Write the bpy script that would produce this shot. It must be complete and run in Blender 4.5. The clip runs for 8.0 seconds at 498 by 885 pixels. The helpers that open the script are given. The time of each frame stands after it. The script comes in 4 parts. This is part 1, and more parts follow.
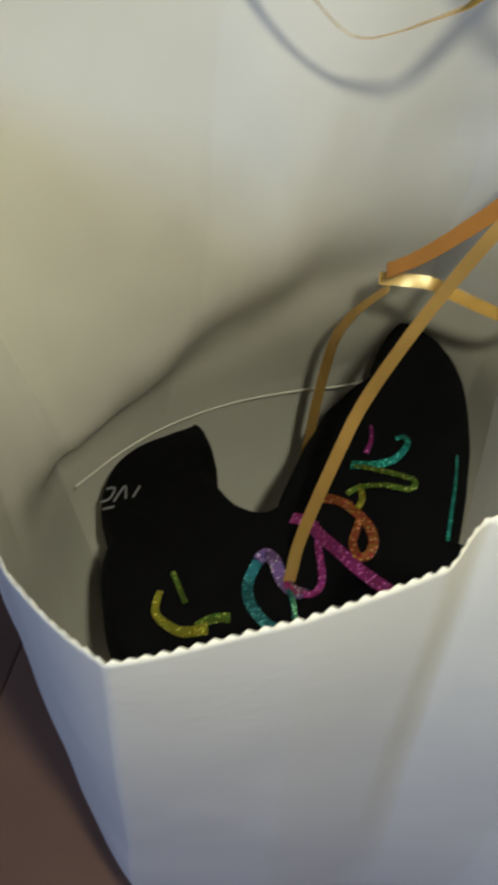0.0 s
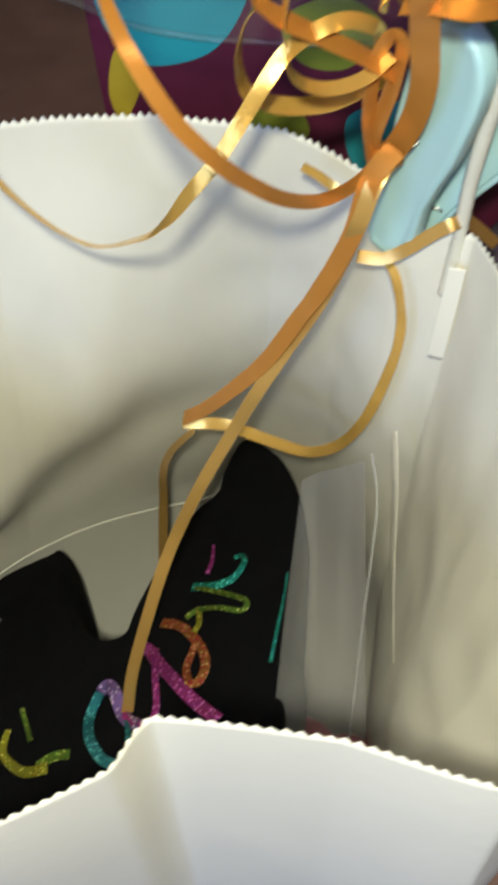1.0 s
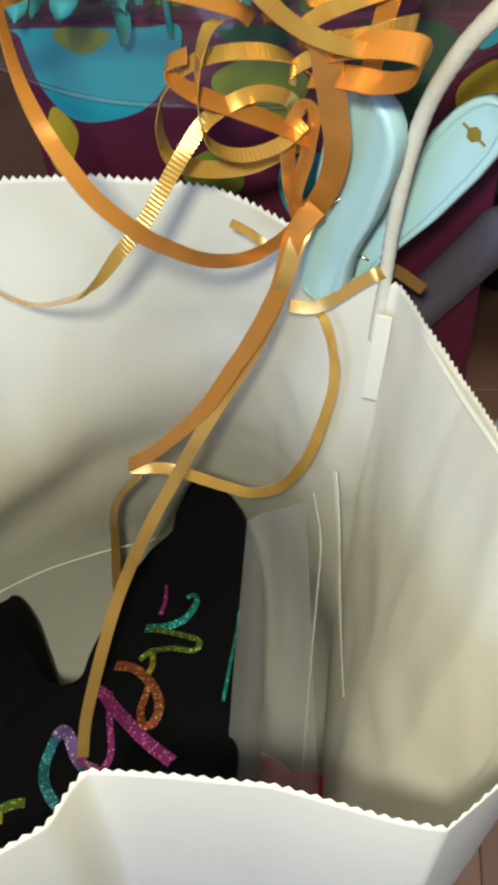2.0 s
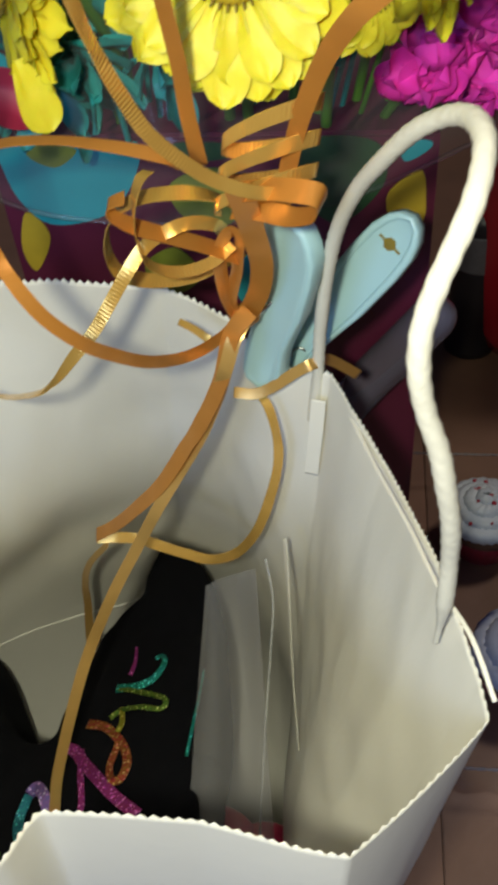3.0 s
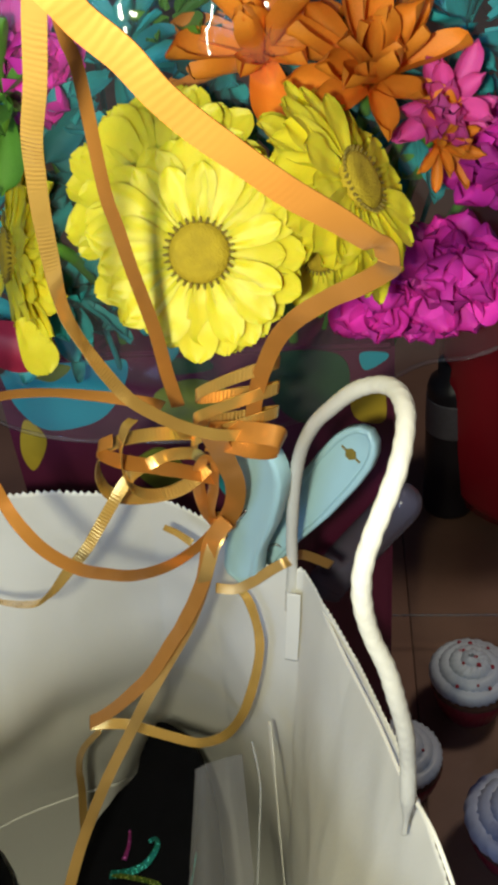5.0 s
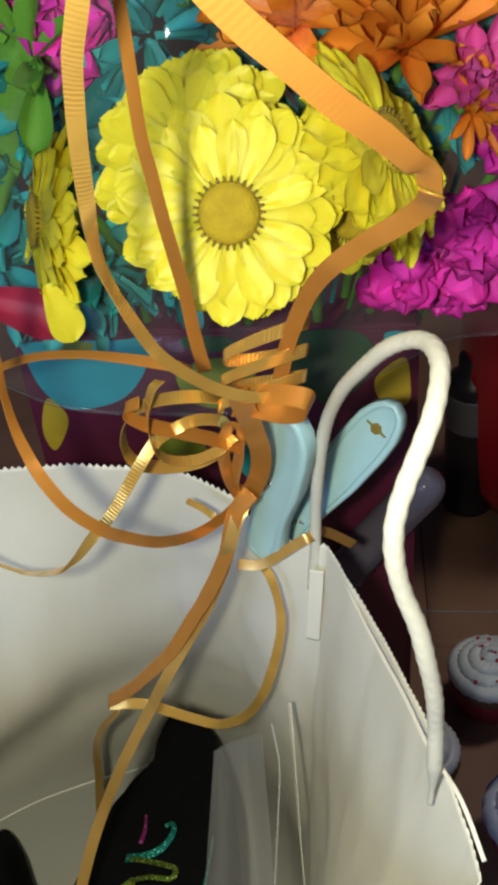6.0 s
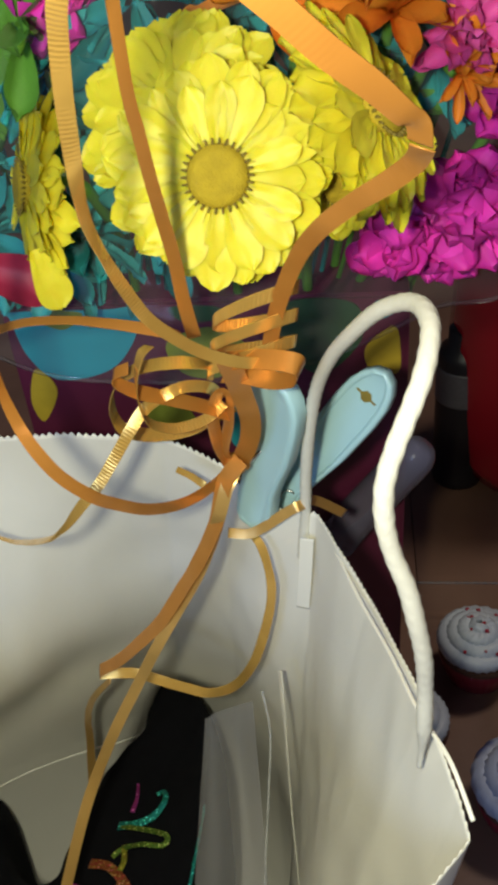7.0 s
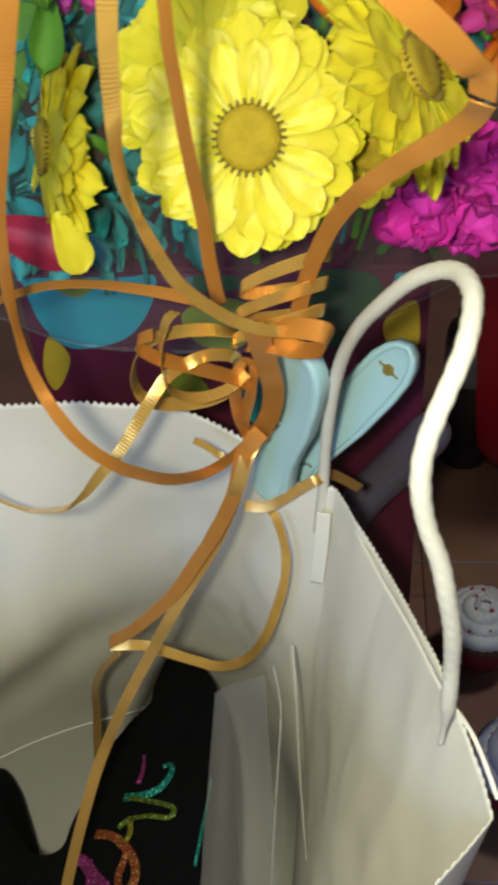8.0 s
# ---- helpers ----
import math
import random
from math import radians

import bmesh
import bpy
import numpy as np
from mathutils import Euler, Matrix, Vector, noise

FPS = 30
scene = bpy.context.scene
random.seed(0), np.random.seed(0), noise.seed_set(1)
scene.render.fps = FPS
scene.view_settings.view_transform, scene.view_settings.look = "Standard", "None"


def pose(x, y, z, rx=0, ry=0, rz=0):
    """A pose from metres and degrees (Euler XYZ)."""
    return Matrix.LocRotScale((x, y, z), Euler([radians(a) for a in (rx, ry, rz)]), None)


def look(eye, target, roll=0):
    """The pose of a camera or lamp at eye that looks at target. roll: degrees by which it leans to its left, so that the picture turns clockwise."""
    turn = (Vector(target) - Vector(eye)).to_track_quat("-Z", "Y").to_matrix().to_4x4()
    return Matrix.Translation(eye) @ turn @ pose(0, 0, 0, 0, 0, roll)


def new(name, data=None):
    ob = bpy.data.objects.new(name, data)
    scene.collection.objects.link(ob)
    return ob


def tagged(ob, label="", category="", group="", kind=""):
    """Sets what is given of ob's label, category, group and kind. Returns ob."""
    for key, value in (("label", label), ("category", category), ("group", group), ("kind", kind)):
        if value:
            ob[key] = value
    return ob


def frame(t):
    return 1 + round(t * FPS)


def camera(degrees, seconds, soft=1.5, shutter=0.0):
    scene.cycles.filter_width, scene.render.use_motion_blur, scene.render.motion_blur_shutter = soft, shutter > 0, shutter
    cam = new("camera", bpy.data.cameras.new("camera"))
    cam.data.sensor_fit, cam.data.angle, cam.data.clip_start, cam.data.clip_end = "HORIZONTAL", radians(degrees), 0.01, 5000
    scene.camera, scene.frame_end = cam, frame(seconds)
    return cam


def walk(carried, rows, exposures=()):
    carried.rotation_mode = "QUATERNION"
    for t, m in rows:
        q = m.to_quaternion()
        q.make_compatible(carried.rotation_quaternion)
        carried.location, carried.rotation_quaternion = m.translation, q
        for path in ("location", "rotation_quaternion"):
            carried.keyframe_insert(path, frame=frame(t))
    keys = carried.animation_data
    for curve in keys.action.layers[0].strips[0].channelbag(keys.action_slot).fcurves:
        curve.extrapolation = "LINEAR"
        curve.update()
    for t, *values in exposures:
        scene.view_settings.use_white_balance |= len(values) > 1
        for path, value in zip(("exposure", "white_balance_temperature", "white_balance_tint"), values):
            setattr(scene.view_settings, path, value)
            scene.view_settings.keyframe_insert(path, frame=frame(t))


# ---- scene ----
from mathutils.geometry import delaunay_2d_cdt

cam = camera(30.1, 8.0, 3.9, 0.4)
PATH = [
    (0, (0.07, -0.002, 0.456), (-0.294, 1.127, -1.154), -4.8),
    (0.5, (0.095, 0.011, 0.474), (-0.235, 1.172, -1.12), -5.8),
    (1, (0.127, 0.021, 0.489), (-0.18, 1.263, -1.048), -6.2),
    (1.5, (0.144, 0.023, 0.5), (-0.127, 1.314, -1.004), -5.4),
    (1.7, (0.135, 0.024, 0.495), (-0.107, 1.312, -1.016), -5.2),
    (2.8, (0.15, 0.008, 0.52), (-0.09, 1.378, -0.918), -5.3),
    (3, (0.155, 0.006, 0.525), (-0.073, 1.397, -0.894), -5.3),
    (3.5, (0.161, 0.002, 0.535), (-0.036, 1.46, -0.82), -5.2),
    (4, (0.161, 0.002, 0.548), (-0.036, 1.525, -0.734), -4.9),
    (4.5, (0.164, -0.002, 0.554), (-0.035, 1.568, -0.669), -5.5),
    (5, (0.164, -0.004, 0.56), (-0.05, 1.594, -0.624), -5.9),
    (5.2, (0.16, -0.008, 0.558), (-0.077, 1.602, -0.605), -5.6),
    (6.3, (0.16, -0.011, 0.548), (-0.09, 1.587, -0.629), -6.0),
    (6.5, (0.159, -0.012, 0.548), (-0.097, 1.577, -0.64), -6.1),
    (7, (0.16, -0.011, 0.546), (-0.065, 1.565, -0.664), -5.7),
    (7.5, (0.163, -0.008, 0.543), (-0.021, 1.557, -0.689), -4.7),
    (8, (0.152, -0.009, 0.542), (-0.069, 1.537, -0.707), -4.6),
]
walk(cam, [(t, look(eye, target, roll)) for t, eye, target, roll in PATH], [(0, 0.25), (0.5, 0.68), (1, 0.74), (1.6, 0.82), (3.0, 0.32), (4.0, 0.25), (6.5, 0.3), (8, 0.3)])

# ---- light ----
GROUND = -0.062
world = bpy.data.worlds.new("room_air")
scene.world = world
world.use_nodes = True
world.node_tree.nodes["Background"].inputs["Color"].default_value = (0.30, 0.36, 0.50, 1)
world.node_tree.nodes["Background"].inputs["Strength"].default_value = 0.07


def lamp(name, kind, power, colour, m, **more):
    data = bpy.data.lights.new(name, kind)
    data.energy, data.color = power, colour
    if "size" in more:
        data.shape, data.size, data.size_y = "RECTANGLE", more["size"], more["size_y"]
    if "radius" in more:
        data.shadow_soft_size = more["radius"]
    ob = new(name, data)
    ob.matrix_world = m
    return ob


# the small torch beside the lens, and the cool window behind
lamp("torch_light", "POINT", 2.85, (0.985, 0.965, 0.72), pose(0.129, -0.018, 0.552), radius=0.009)
lamp("window_light", "AREA", 13.0, (0.40, 0.57, 1.0), look((-0.5, -1.72, 1.25), (0.05, 0.1, 0.1)), size=0.7, size_y=0.7)
# added warm fill from behind right, lifts the vase, cupcakes and boards
lamp("right_fill_light", "AREA", 9.0, (1.0, 0.88, 0.74), look((1.1, 1.0, 2.2), (0.2, 0.5, 0.0)), size=0.35, size_y=0.35)


# ---- materials ----
def mat(name, colour, rough=0.6, metal=0.0, vary=0.15, scale=60.0, bump=0.1, fine=600.0, sheen=0.0, coat=0.0, random_hue=0.0, trans=0.0):
    m = bpy.data.materials.new(name)
    m.use_nodes = True
    nt = m.node_tree
    N, L = nt.nodes, nt.links
    b = N["Principled BSDF"]
    co = N.new("ShaderNodeTexCoord")
    n1, n2 = N.new("ShaderNodeTexNoise"), N.new("ShaderNodeTexNoise")
    n1.inputs["Scale"].default_value, n1.inputs["Detail"].default_value = scale, 5
    n2.inputs["Scale"].default_value, n2.inputs["Detail"].default_value = fine, 3
    for n in (n1, n2):
        L.new(co.outputs["Object"], n.inputs["Vector"])
    mix = N.new("ShaderNodeMix")
    mix.data_type = "RGBA"
    mix.inputs[6].default_value = (*[c * (1 - vary) for c in colour], 1)
    mix.inputs[7].default_value = (*[min(1, c * (1 + vary)) for c in colour], 1)
    L.new(n1.outputs["Fac"], mix.inputs[0])
    out = mix.outputs[2]
    if random_hue:
        info, hsv = N.new("ShaderNodeObjectInfo"), N.new("ShaderNodeHueSaturation")
        ramp = N.new("ShaderNodeMapRange")
        ramp.inputs["To Min"].default_value, ramp.inputs["To Max"].default_value = 1 - random_hue, 1 + random_hue
        L.new(info.outputs["Random"], ramp.inputs["Value"])
        L.new(ramp.outputs["Result"], hsv.inputs["Value"])
        L.new(out, hsv.inputs["Color"])
        out = hsv.outputs["Color"]
    L.new(out, b.inputs["Base Color"])
    b.inputs["Roughness"].default_value, b.inputs["Metallic"].default_value = rough, metal
    b.inputs["Sheen Weight"].default_value, b.inputs["Coat Weight"].default_value = sheen, coat
    if bump:
        bm_ = N.new("ShaderNodeBump")
        bm_.inputs["Strength"].default_value, bm_.inputs["Distance"].default_value = bump, 0.001
        L.new(n2.outputs["Fac"], bm_.inputs["Height"])
        L.new(bm_.outputs["Normal"], b.inputs["Normal"])
    if trans:
        b.inputs["Subsurface Weight"].default_value = trans
        b.inputs["Subsurface Radius"].default_value = (0.004, 0.003, 0.001)
        b.inputs["Subsurface Scale"].default_value = 1.0
    return m


def film_mat(name, tint, haze, rough=0.06, haze_colour=(0.7, 0.72, 0.75), crinkle=0.6, ior=1.22):
    """Thin clear film: mostly see-through, with a gloss and a little haze."""
    m = bpy.data.materials.new(name)
    m.use_nodes = True
    N, L = m.node_tree.nodes, m.node_tree.links
    N.remove(N["Principled BSDF"])
    out = N["Material Output"]
    clear, gloss, dull = N.new("ShaderNodeBsdfTransparent"), N.new("ShaderNodeBsdfGlossy"), N.new("ShaderNodeBsdfDiffuse")
    clear.inputs["Color"].default_value = (*tint, 1)
    gloss.inputs["Roughness"].default_value = rough
    dull.inputs["Color"].default_value = (*haze_colour, 1)
    fr, a, b = N.new("ShaderNodeFresnel"), N.new("ShaderNodeMixShader"), N.new("ShaderNodeMixShader")
    fr.inputs["IOR"].default_value = ior
    noise_, bump = N.new("ShaderNodeTexNoise"), N.new("ShaderNodeBump")
    co = N.new("ShaderNodeTexCoord")
    L.new(co.outputs["Object"], noise_.inputs["Vector"])
    noise_.inputs["Scale"].default_value = 45
    bump.inputs["Strength"].default_value, bump.inputs["Distance"].default_value = crinkle, 0.004
    L.new(noise_.outputs["Fac"], bump.inputs["Height"])
    L.new(bump.outputs["Normal"], gloss.inputs["Normal"])
    a.inputs[0].default_value = haze
    L.new(clear.outputs[0], a.inputs[1])
    L.new(dull.outputs[0], a.inputs[2])
    L.new(fr.outputs[0], b.inputs[0])
    L.new(a.outputs[0], b.inputs[1])
    L.new(gloss.outputs[0], b.inputs[2])
    L.new(b.outputs[0], out.inputs["Surface"])
    return m


def ribbon_mat(name, colour, rough, metal, ridge):
    """Satin curling ribbon: fine cross ridges where it was drawn over a blade."""
    m = mat(name, colour, rough, metal, 0.12, 120, 0.0)
    N, L = m.node_tree.nodes, m.node_tree.links
    uv, wave, bump, noise_ = N.new("ShaderNodeUVMap"), N.new("ShaderNodeTexWave"), N.new("ShaderNodeBump"), N.new("ShaderNodeTexNoise")
    wave.inputs["Scale"].default_value, wave.inputs["Distortion"].default_value = 26, 1.5
    wave.inputs["Detail Scale"].default_value = 2.0
    noise_.inputs["Scale"].default_value = 2.6
    mask, mul = N.new("ShaderNodeMapRange"), N.new("ShaderNodeMath")
    mask.inputs["From Min"].default_value, mask.inputs["From Max"].default_value = 0.45, 0.68
    mul.operation = "MULTIPLY"
    bump.inputs["Strength"].default_value, bump.inputs["Distance"].default_value = ridge, 0.0006
    L.new(uv.outputs[0], wave.inputs["Vector"])
    L.new(uv.outputs[0], noise_.inputs["Vector"])
    L.new(noise_.outputs["Fac"], mask.inputs["Value"])
    L.new(mask.outputs["Result"], mul.inputs[0])
    L.new(wave.outputs["Fac"], mul.inputs[1])
    L.new(mul.outputs[0], bump.inputs["Height"])
    L.new(bump.outputs["Normal"], N["Principled BSDF"].inputs["Normal"])
    return m


def foil_mat(name, colour):
    """Holographic foil: glints put into the colour as bright flakes of strayed hue, on a coloured mirror."""
    m = mat(name, colour, 0.28, 0.9, 0.35, 90, 0.0)
    N, L = m.node_tree.nodes, m.node_tree.links
    b = N["Principled BSDF"]
    vor, hsv, co = N.new("ShaderNodeTexVoronoi"), N.new("ShaderNodeHueSaturation"), N.new("ShaderNodeTexCoord")
    vor.inputs["Scale"].default_value = 1300
    L.new(co.outputs["Object"], vor.inputs["Vector"])
    sep = N.new("ShaderNodeSeparateColor")
    L.new(vor.outputs["Color"], sep.inputs[0])
    hue, val = N.new("ShaderNodeMapRange"), N.new("ShaderNodeMapRange")
    hue.inputs["To Min"].default_value, hue.inputs["To Max"].default_value = 0.46, 0.54
    val.inputs["From Min"].default_value = 0.86
    val.inputs["To Min"].default_value, val.inputs["To Max"].default_value = 0.52, 4.5
    L.new(sep.outputs[0], hue.inputs["Value"])
    L.new(sep.outputs[1], val.inputs["Value"])
    L.new(hue.outputs["Result"], hsv.inputs["Hue"])
    L.new(val.outputs["Result"], hsv.inputs["Value"])
    hsv.inputs["Color"].default_value = (*colour, 1)
    L.new(hsv.outputs["Color"], b.inputs["Base Color"])
    bump = N.new("ShaderNodeBump")
    bump.inputs["Strength"].default_value, bump.inputs["Distance"].default_value = 0.9, 0.0008
    L.new(sep.outputs[2], bump.inputs["Height"])
    L.new(bump.outputs["Normal"], b.inputs["Normal"])
    return m


PAPER = mat("white_paper", (0.82, 0.80, 0.72), 0.55, 0, 0.04, 25, 0.12, 260)
CORDM = mat("paper_cord", (0.70, 0.68, 0.60), 0.7, 0, 0.06, 90, 0.3, 500)
ORANGE = ribbon_mat("orange_satin", (0.56, 0.235, 0.045), 0.36, 0.40, 0.10)
GOLD = ribbon_mat("gold_satin", (0.90, 0.54, 0.13), 0.22, 0.65, 0.32)
BROWN = ribbon_mat("bronze_satin", (0.66, 0.40, 0.12), 0.30, 0.50, 0.12)
BLUE = mat("pale_blue_plastic", (0.42, 0.66, 0.72), 0.38, 0, 0.05, 50, 0.05, 300)
STEEL = mat("steel_wire", (0.6, 0.6, 0.6), 0.25, 1.0, 0.1, 80, 0.0)
CLOTH = mat("black_cloth", (0.004, 0.004, 0.006), 0.95, 0, 0.3, 60, 0.5, 1600)
CLOTH.node_tree.nodes["Principled BSDF"].inputs["Specular IOR Level"].default_value = 0.12
PETAL = mat("yellow_petal", (0.80, 0.69, 0.035), 0.50, 0, 0.08, 60, 0.10, 500, random_hue=0.06, trans=0.65)
DISC = mat("yellow_disc", (0.46, 0.33, 0.012), 0.8, 0, 0.3, 300, 0.6, 1500)
FLORET_SLOT = mat("floret_and_slot_dark", (0.22, 0.16, 0.02), 0.8, 0, 0.3, 300, 0.2)
MAGENTA = mat("magenta_petal", (0.72, 0.035, 0.44), 0.6, 0, 0.2, 90, 0.2, 500, random_hue=0.25, trans=0.1)
ORANGEP = mat("orange_petal", (0.88, 0.27, 0.02), 0.55, 0, 0.2, 80, 0.2, 500, random_hue=0.12, trans=0.1)
PINKP = mat("pink_petal", (0.80, 0.10, 0.40), 0.55, 0, 0.2, 80, 0.2, 500, random_hue=0.15, trans=0.1)
TEAL = mat("teal_leaf", (0.02, 0.30, 0.32), 0.6, 0, 0.4, 60, 0.2, 500, random_hue=0.35)
GREEN = mat("green_leaf", (0.10, 0.28, 0.03), 0.5, 0, 0.3, 60, 0.2, 400, random_hue=0.2)
REDP = mat("red_petal", (0.35, 0.02, 0.06), 0.55, 0, 0.2, 80, 0.1)
MAROON = mat("maroon_print", (0.10, 0.012, 0.04), 0.45, 0, 0.4, 30, 0.1, 300)
TURQ = mat("turquoise_print", (0.02, 0.32, 0.40), 0.45, 0, 0.15, 40, 0.05, 300)
OLIVE = mat("olive_print", (0.20, 0.24, 0.03), 0.45, 0, 0.3, 60, 0.05, 300)
YELLOWPR = mat("yellow_print", (0.50, 0.36, 0.03), 0.45, 0, 0.3, 60, 0.05, 300)
DGREEN = mat("dark_green_print", (0.02, 0.07, 0.03), 0.45, 0, 0.3, 60, 0.05, 300)
REDGL = mat("red_glaze", (0.50, 0.014, 0.028), 0.22, 0, 0.1, 20, 0.0, coat=0.5)
BLACKP = mat("black_plastic", (0.015, 0.015, 0.02), 0.4, 0, 0.3, 60, 0.1)
GREYL = mat("grey_label", (0.14, 0.14, 0.16), 0.5, 0, 0.2, 200, 0.1)
CRIMSON = mat("crimson_base", (0.22, 0.015, 0.03), 0.4, 0, 0.2, 60, 0.1, 300)
MAUVE = film_mat("mauve_film", (0.60, 0.56, 0.70), 0.30, 0.15, (0.32, 0.31, 0.42))
FILM = film_mat("clear_film", (0.97, 0.975, 0.98), 0.035)
# grey tint and haze put the garment's shade into the pouch film
POUCH = film_mat("pouch_film", (0.74, 0.735, 0.76), 0.30, 0.14, (0.50, 0.50, 0.53), 0.15, 1.12)
SHEEN = film_mat("edge_highlight_film", (0.9, 0.9, 0.9), 0.35, 0.10)
ROSY = mat("rosy_sweet", (0.62, 0.04, 0.12), 0.35, 0, 0.3, 80, 0.1)
WOOD = mat("dark_wood", (0.24, 0.13, 0.085), 0.5, 0, 0.35, 14, 0.3, 160, random_hue=0.12)
PLASTER = mat("grey_plaster", (0.22, 0.24, 0.30), 0.85, 0, 0.06, 4, 0.15, 200)
WHITE_INK = mat("white_ink", (0.26, 0.26, 0.28), 0.6, 0, 0.1, 200, 0.0)


# ---- mesh helpers ----
def link(name, bm, material, parent=None, label="", smooth=True):
    me = bpy.data.meshes.new(name)
    bmesh.ops.recalc_face_normals(bm, faces=bm.faces)
    bm.to_mesh(me)
    bm.free()
    for p in me.polygons:
        p.use_smooth = smooth
    me.materials.append(material)
    ob = new(name, me)
    if parent:
        ob.parent = parent
    if label:
        ob["label"] = label
    return ob


def part(name, bm, material, parent, label="", smooth=True):
    return link(name, bm, material, parent, label, smooth)


def thing(name, label, category, m=None, group="", kind=""):
    ob = new(name)
    ob.empty_display_size = 0.01
    if m is not None:
        ob.matrix_world = m
    return tagged(ob, label, category, group, kind)


def spline(points, per=10, closed=False):
    """A Catmull-Rom line through the points."""
    p = [Vector(q) for q in points]
    n = len(p)
    out = []
    for i in range(n if closed else n - 1):
        a, b, c, d = (p[(i + k) % n] if closed else p[max(0, min(n - 1, i + k))] for k in (-1, 0, 1, 2))
        for s in range(per):
            t = s / per
            out.append(0.5 * (2 * b + (c - a) * t + (2 * a - 5 * b + 4 * c - d) * t * t + (3 * b - a - 3 * c + d) * t ** 3))
    if not closed:
        out.append(p[-1])
    return out


def box(bm, x0, y0, z0, x1, y1, z1, bevel=0.0):
    made = bmesh.ops.create_cube(bm, size=1, matrix=Matrix.Translation(((x0 + x1) / 2, (y0 + y1) / 2, (z0 + z1) / 2)) @ Matrix.Diagonal((x1 - x0, y1 - y0, z1 - z0, 1)))
    if bevel:
        edges = list({e for v in made["verts"] for e in v.link_edges})
        bmesh.ops.bevel(bm, geom=edges, offset=bevel, segments=2, affect="EDGES")
    return bm


def tube(points, radius, sides=10, per=8, twist=0.0, ridge=0.0):
    """A tube round a line; ridge and twist give a rope's strands."""
    line = spline(points, per)
    bm = bmesh.new()
    rings, up, run = [], Vector((0.3, 0.2, 1)).normalized(), 0.0
    for i, q in enumerate(line):
        tan = (line[min(i + 1, len(line) - 1)] - line[max(i - 1, 0)]).normalized()
        up = (up - tan * up.dot(tan)).normalized()
        side = tan.cross(up)
        if i:
            run += (q - line[i - 1]).length
        ring = []
        for k in range(sides):
            a = 2 * math.pi * k / sides
            r = radius(run) if callable(radius) else radius
            r *= 1 + ridge * math.cos(3 * (a + twist * run))
            ring.append(bm.verts.new(q + up * math.cos(a) * r + side * math.sin(a) * r))
        rings.append(ring)
    for r0, r1 in zip(rings, rings[1:]):
        for k in range(sides):
            bm.faces.new((r0[k], r0[(k + 1) % sides], r1[(k + 1) % sides], r1[k]))
    bm.faces.new(rings[0]), bm.faces.new(rings[-1])
    return bm


EYE = Vector((0.13, -0.03, 0.53))


def strip(points, width=0.0048, facing=None, turns=(), per=10, thick=0.00025, taper=(1.0, 1.0), centre=None):
    """A ribbon along a line. Its flat face looks at the point facing (or away from centre); turns are (share, degrees) of roll along it."""
    line = spline(points, per)
    bm = bmesh.new()
    uv = bm.loops.layers.uv.new("UVMap")
    rows, run = [], 0.0
    n = len(line) - 1
    for i, q in enumerate(line):
        tan = (line[min(i + 1, n)] - line[max(i - 1, 0)]).normalized()
        face = (Vector(centre) - q) if centre is not None else (Vector(facing) if facing else EYE) - q
        nor = (face - tan * face.dot(tan)).normalized()
        s = i / n
        roll = 0.0
        for (s0, d0), (s1, d1) in zip(turns, turns[1:]):
            if s0 <= s <= s1:
                roll = d0 + (d1 - d0) * (s - s0) / max(1e-6, s1 - s0)
        roll += 9 * noise.noise(Vector((run * 90, points[0][0] * 50, 0)))
        nor = Matrix.Rotation(radians(roll), 3, tan) @ nor
        side = tan.cross(nor).normalized()
        w = width / 2 * (taper[0] + (taper[1] - taper[0]) * s)
        if i:
            run += (q - line[i - 1]).length
        rows.append((run, [bm.verts.new(q + side * w * a + nor * thick * b) for a, b in ((-1, 0.5), (0, 0.9), (1, 0.5), (1, -0.5), (0, -0.1), (-1, -0.5))]))
    across = (0, 0.5, 1, 1, 0.5, 0)
    for (u0, r0), (u1, r1) in zip(rows, rows[1:]):
        for k in range(6):
            j = (k + 1) % 6
            f = bm.faces.new((r0[k], r0[j], r1[j], r1[k]))
            for loop, (u, v) in zip(f.loops, ((u0, across[k]), (u0, across[j]), (u1, across[j]), (u1, across[k]))):
                loop[uv].uv = (u * 10, v * 0.03)
    bm.faces.new(rows[0][1]), bm.faces.new(rows[-1][1])
    for (u0, r0), (u1, r1) in zip(rows, rows[1:]):
        for k in (0, 2, 3, 5):
            e = bm.edges.get((r0[k], r1[k]))
            e.smooth = False
    return bm


def lathe(profile, sides=32, lobes=0, depth=0.0, swirl=0.0):
    bm = bmesh.new()
    rings = []
    for r, z in profile:
        ring = []
        for k in range(sides):
            a = 2 * math.pi * k / sides
            rr = r * (1 + depth * math.cos(lobes * a + swirl * z))
            ring.append(bm.verts.new((rr * math.cos(a), rr * math.sin(a), z)))
        rings.append(ring)
    for r0, r1 in zip(rings, rings[1:]):
        for k in range(sides):
            bm.faces.new((r0[k], r0[(k + 1) % sides], r1[(k + 1) % sides], r1[k]))
    bm.faces.new(rings[0]), bm.faces.new(rings[-1])
    return bm


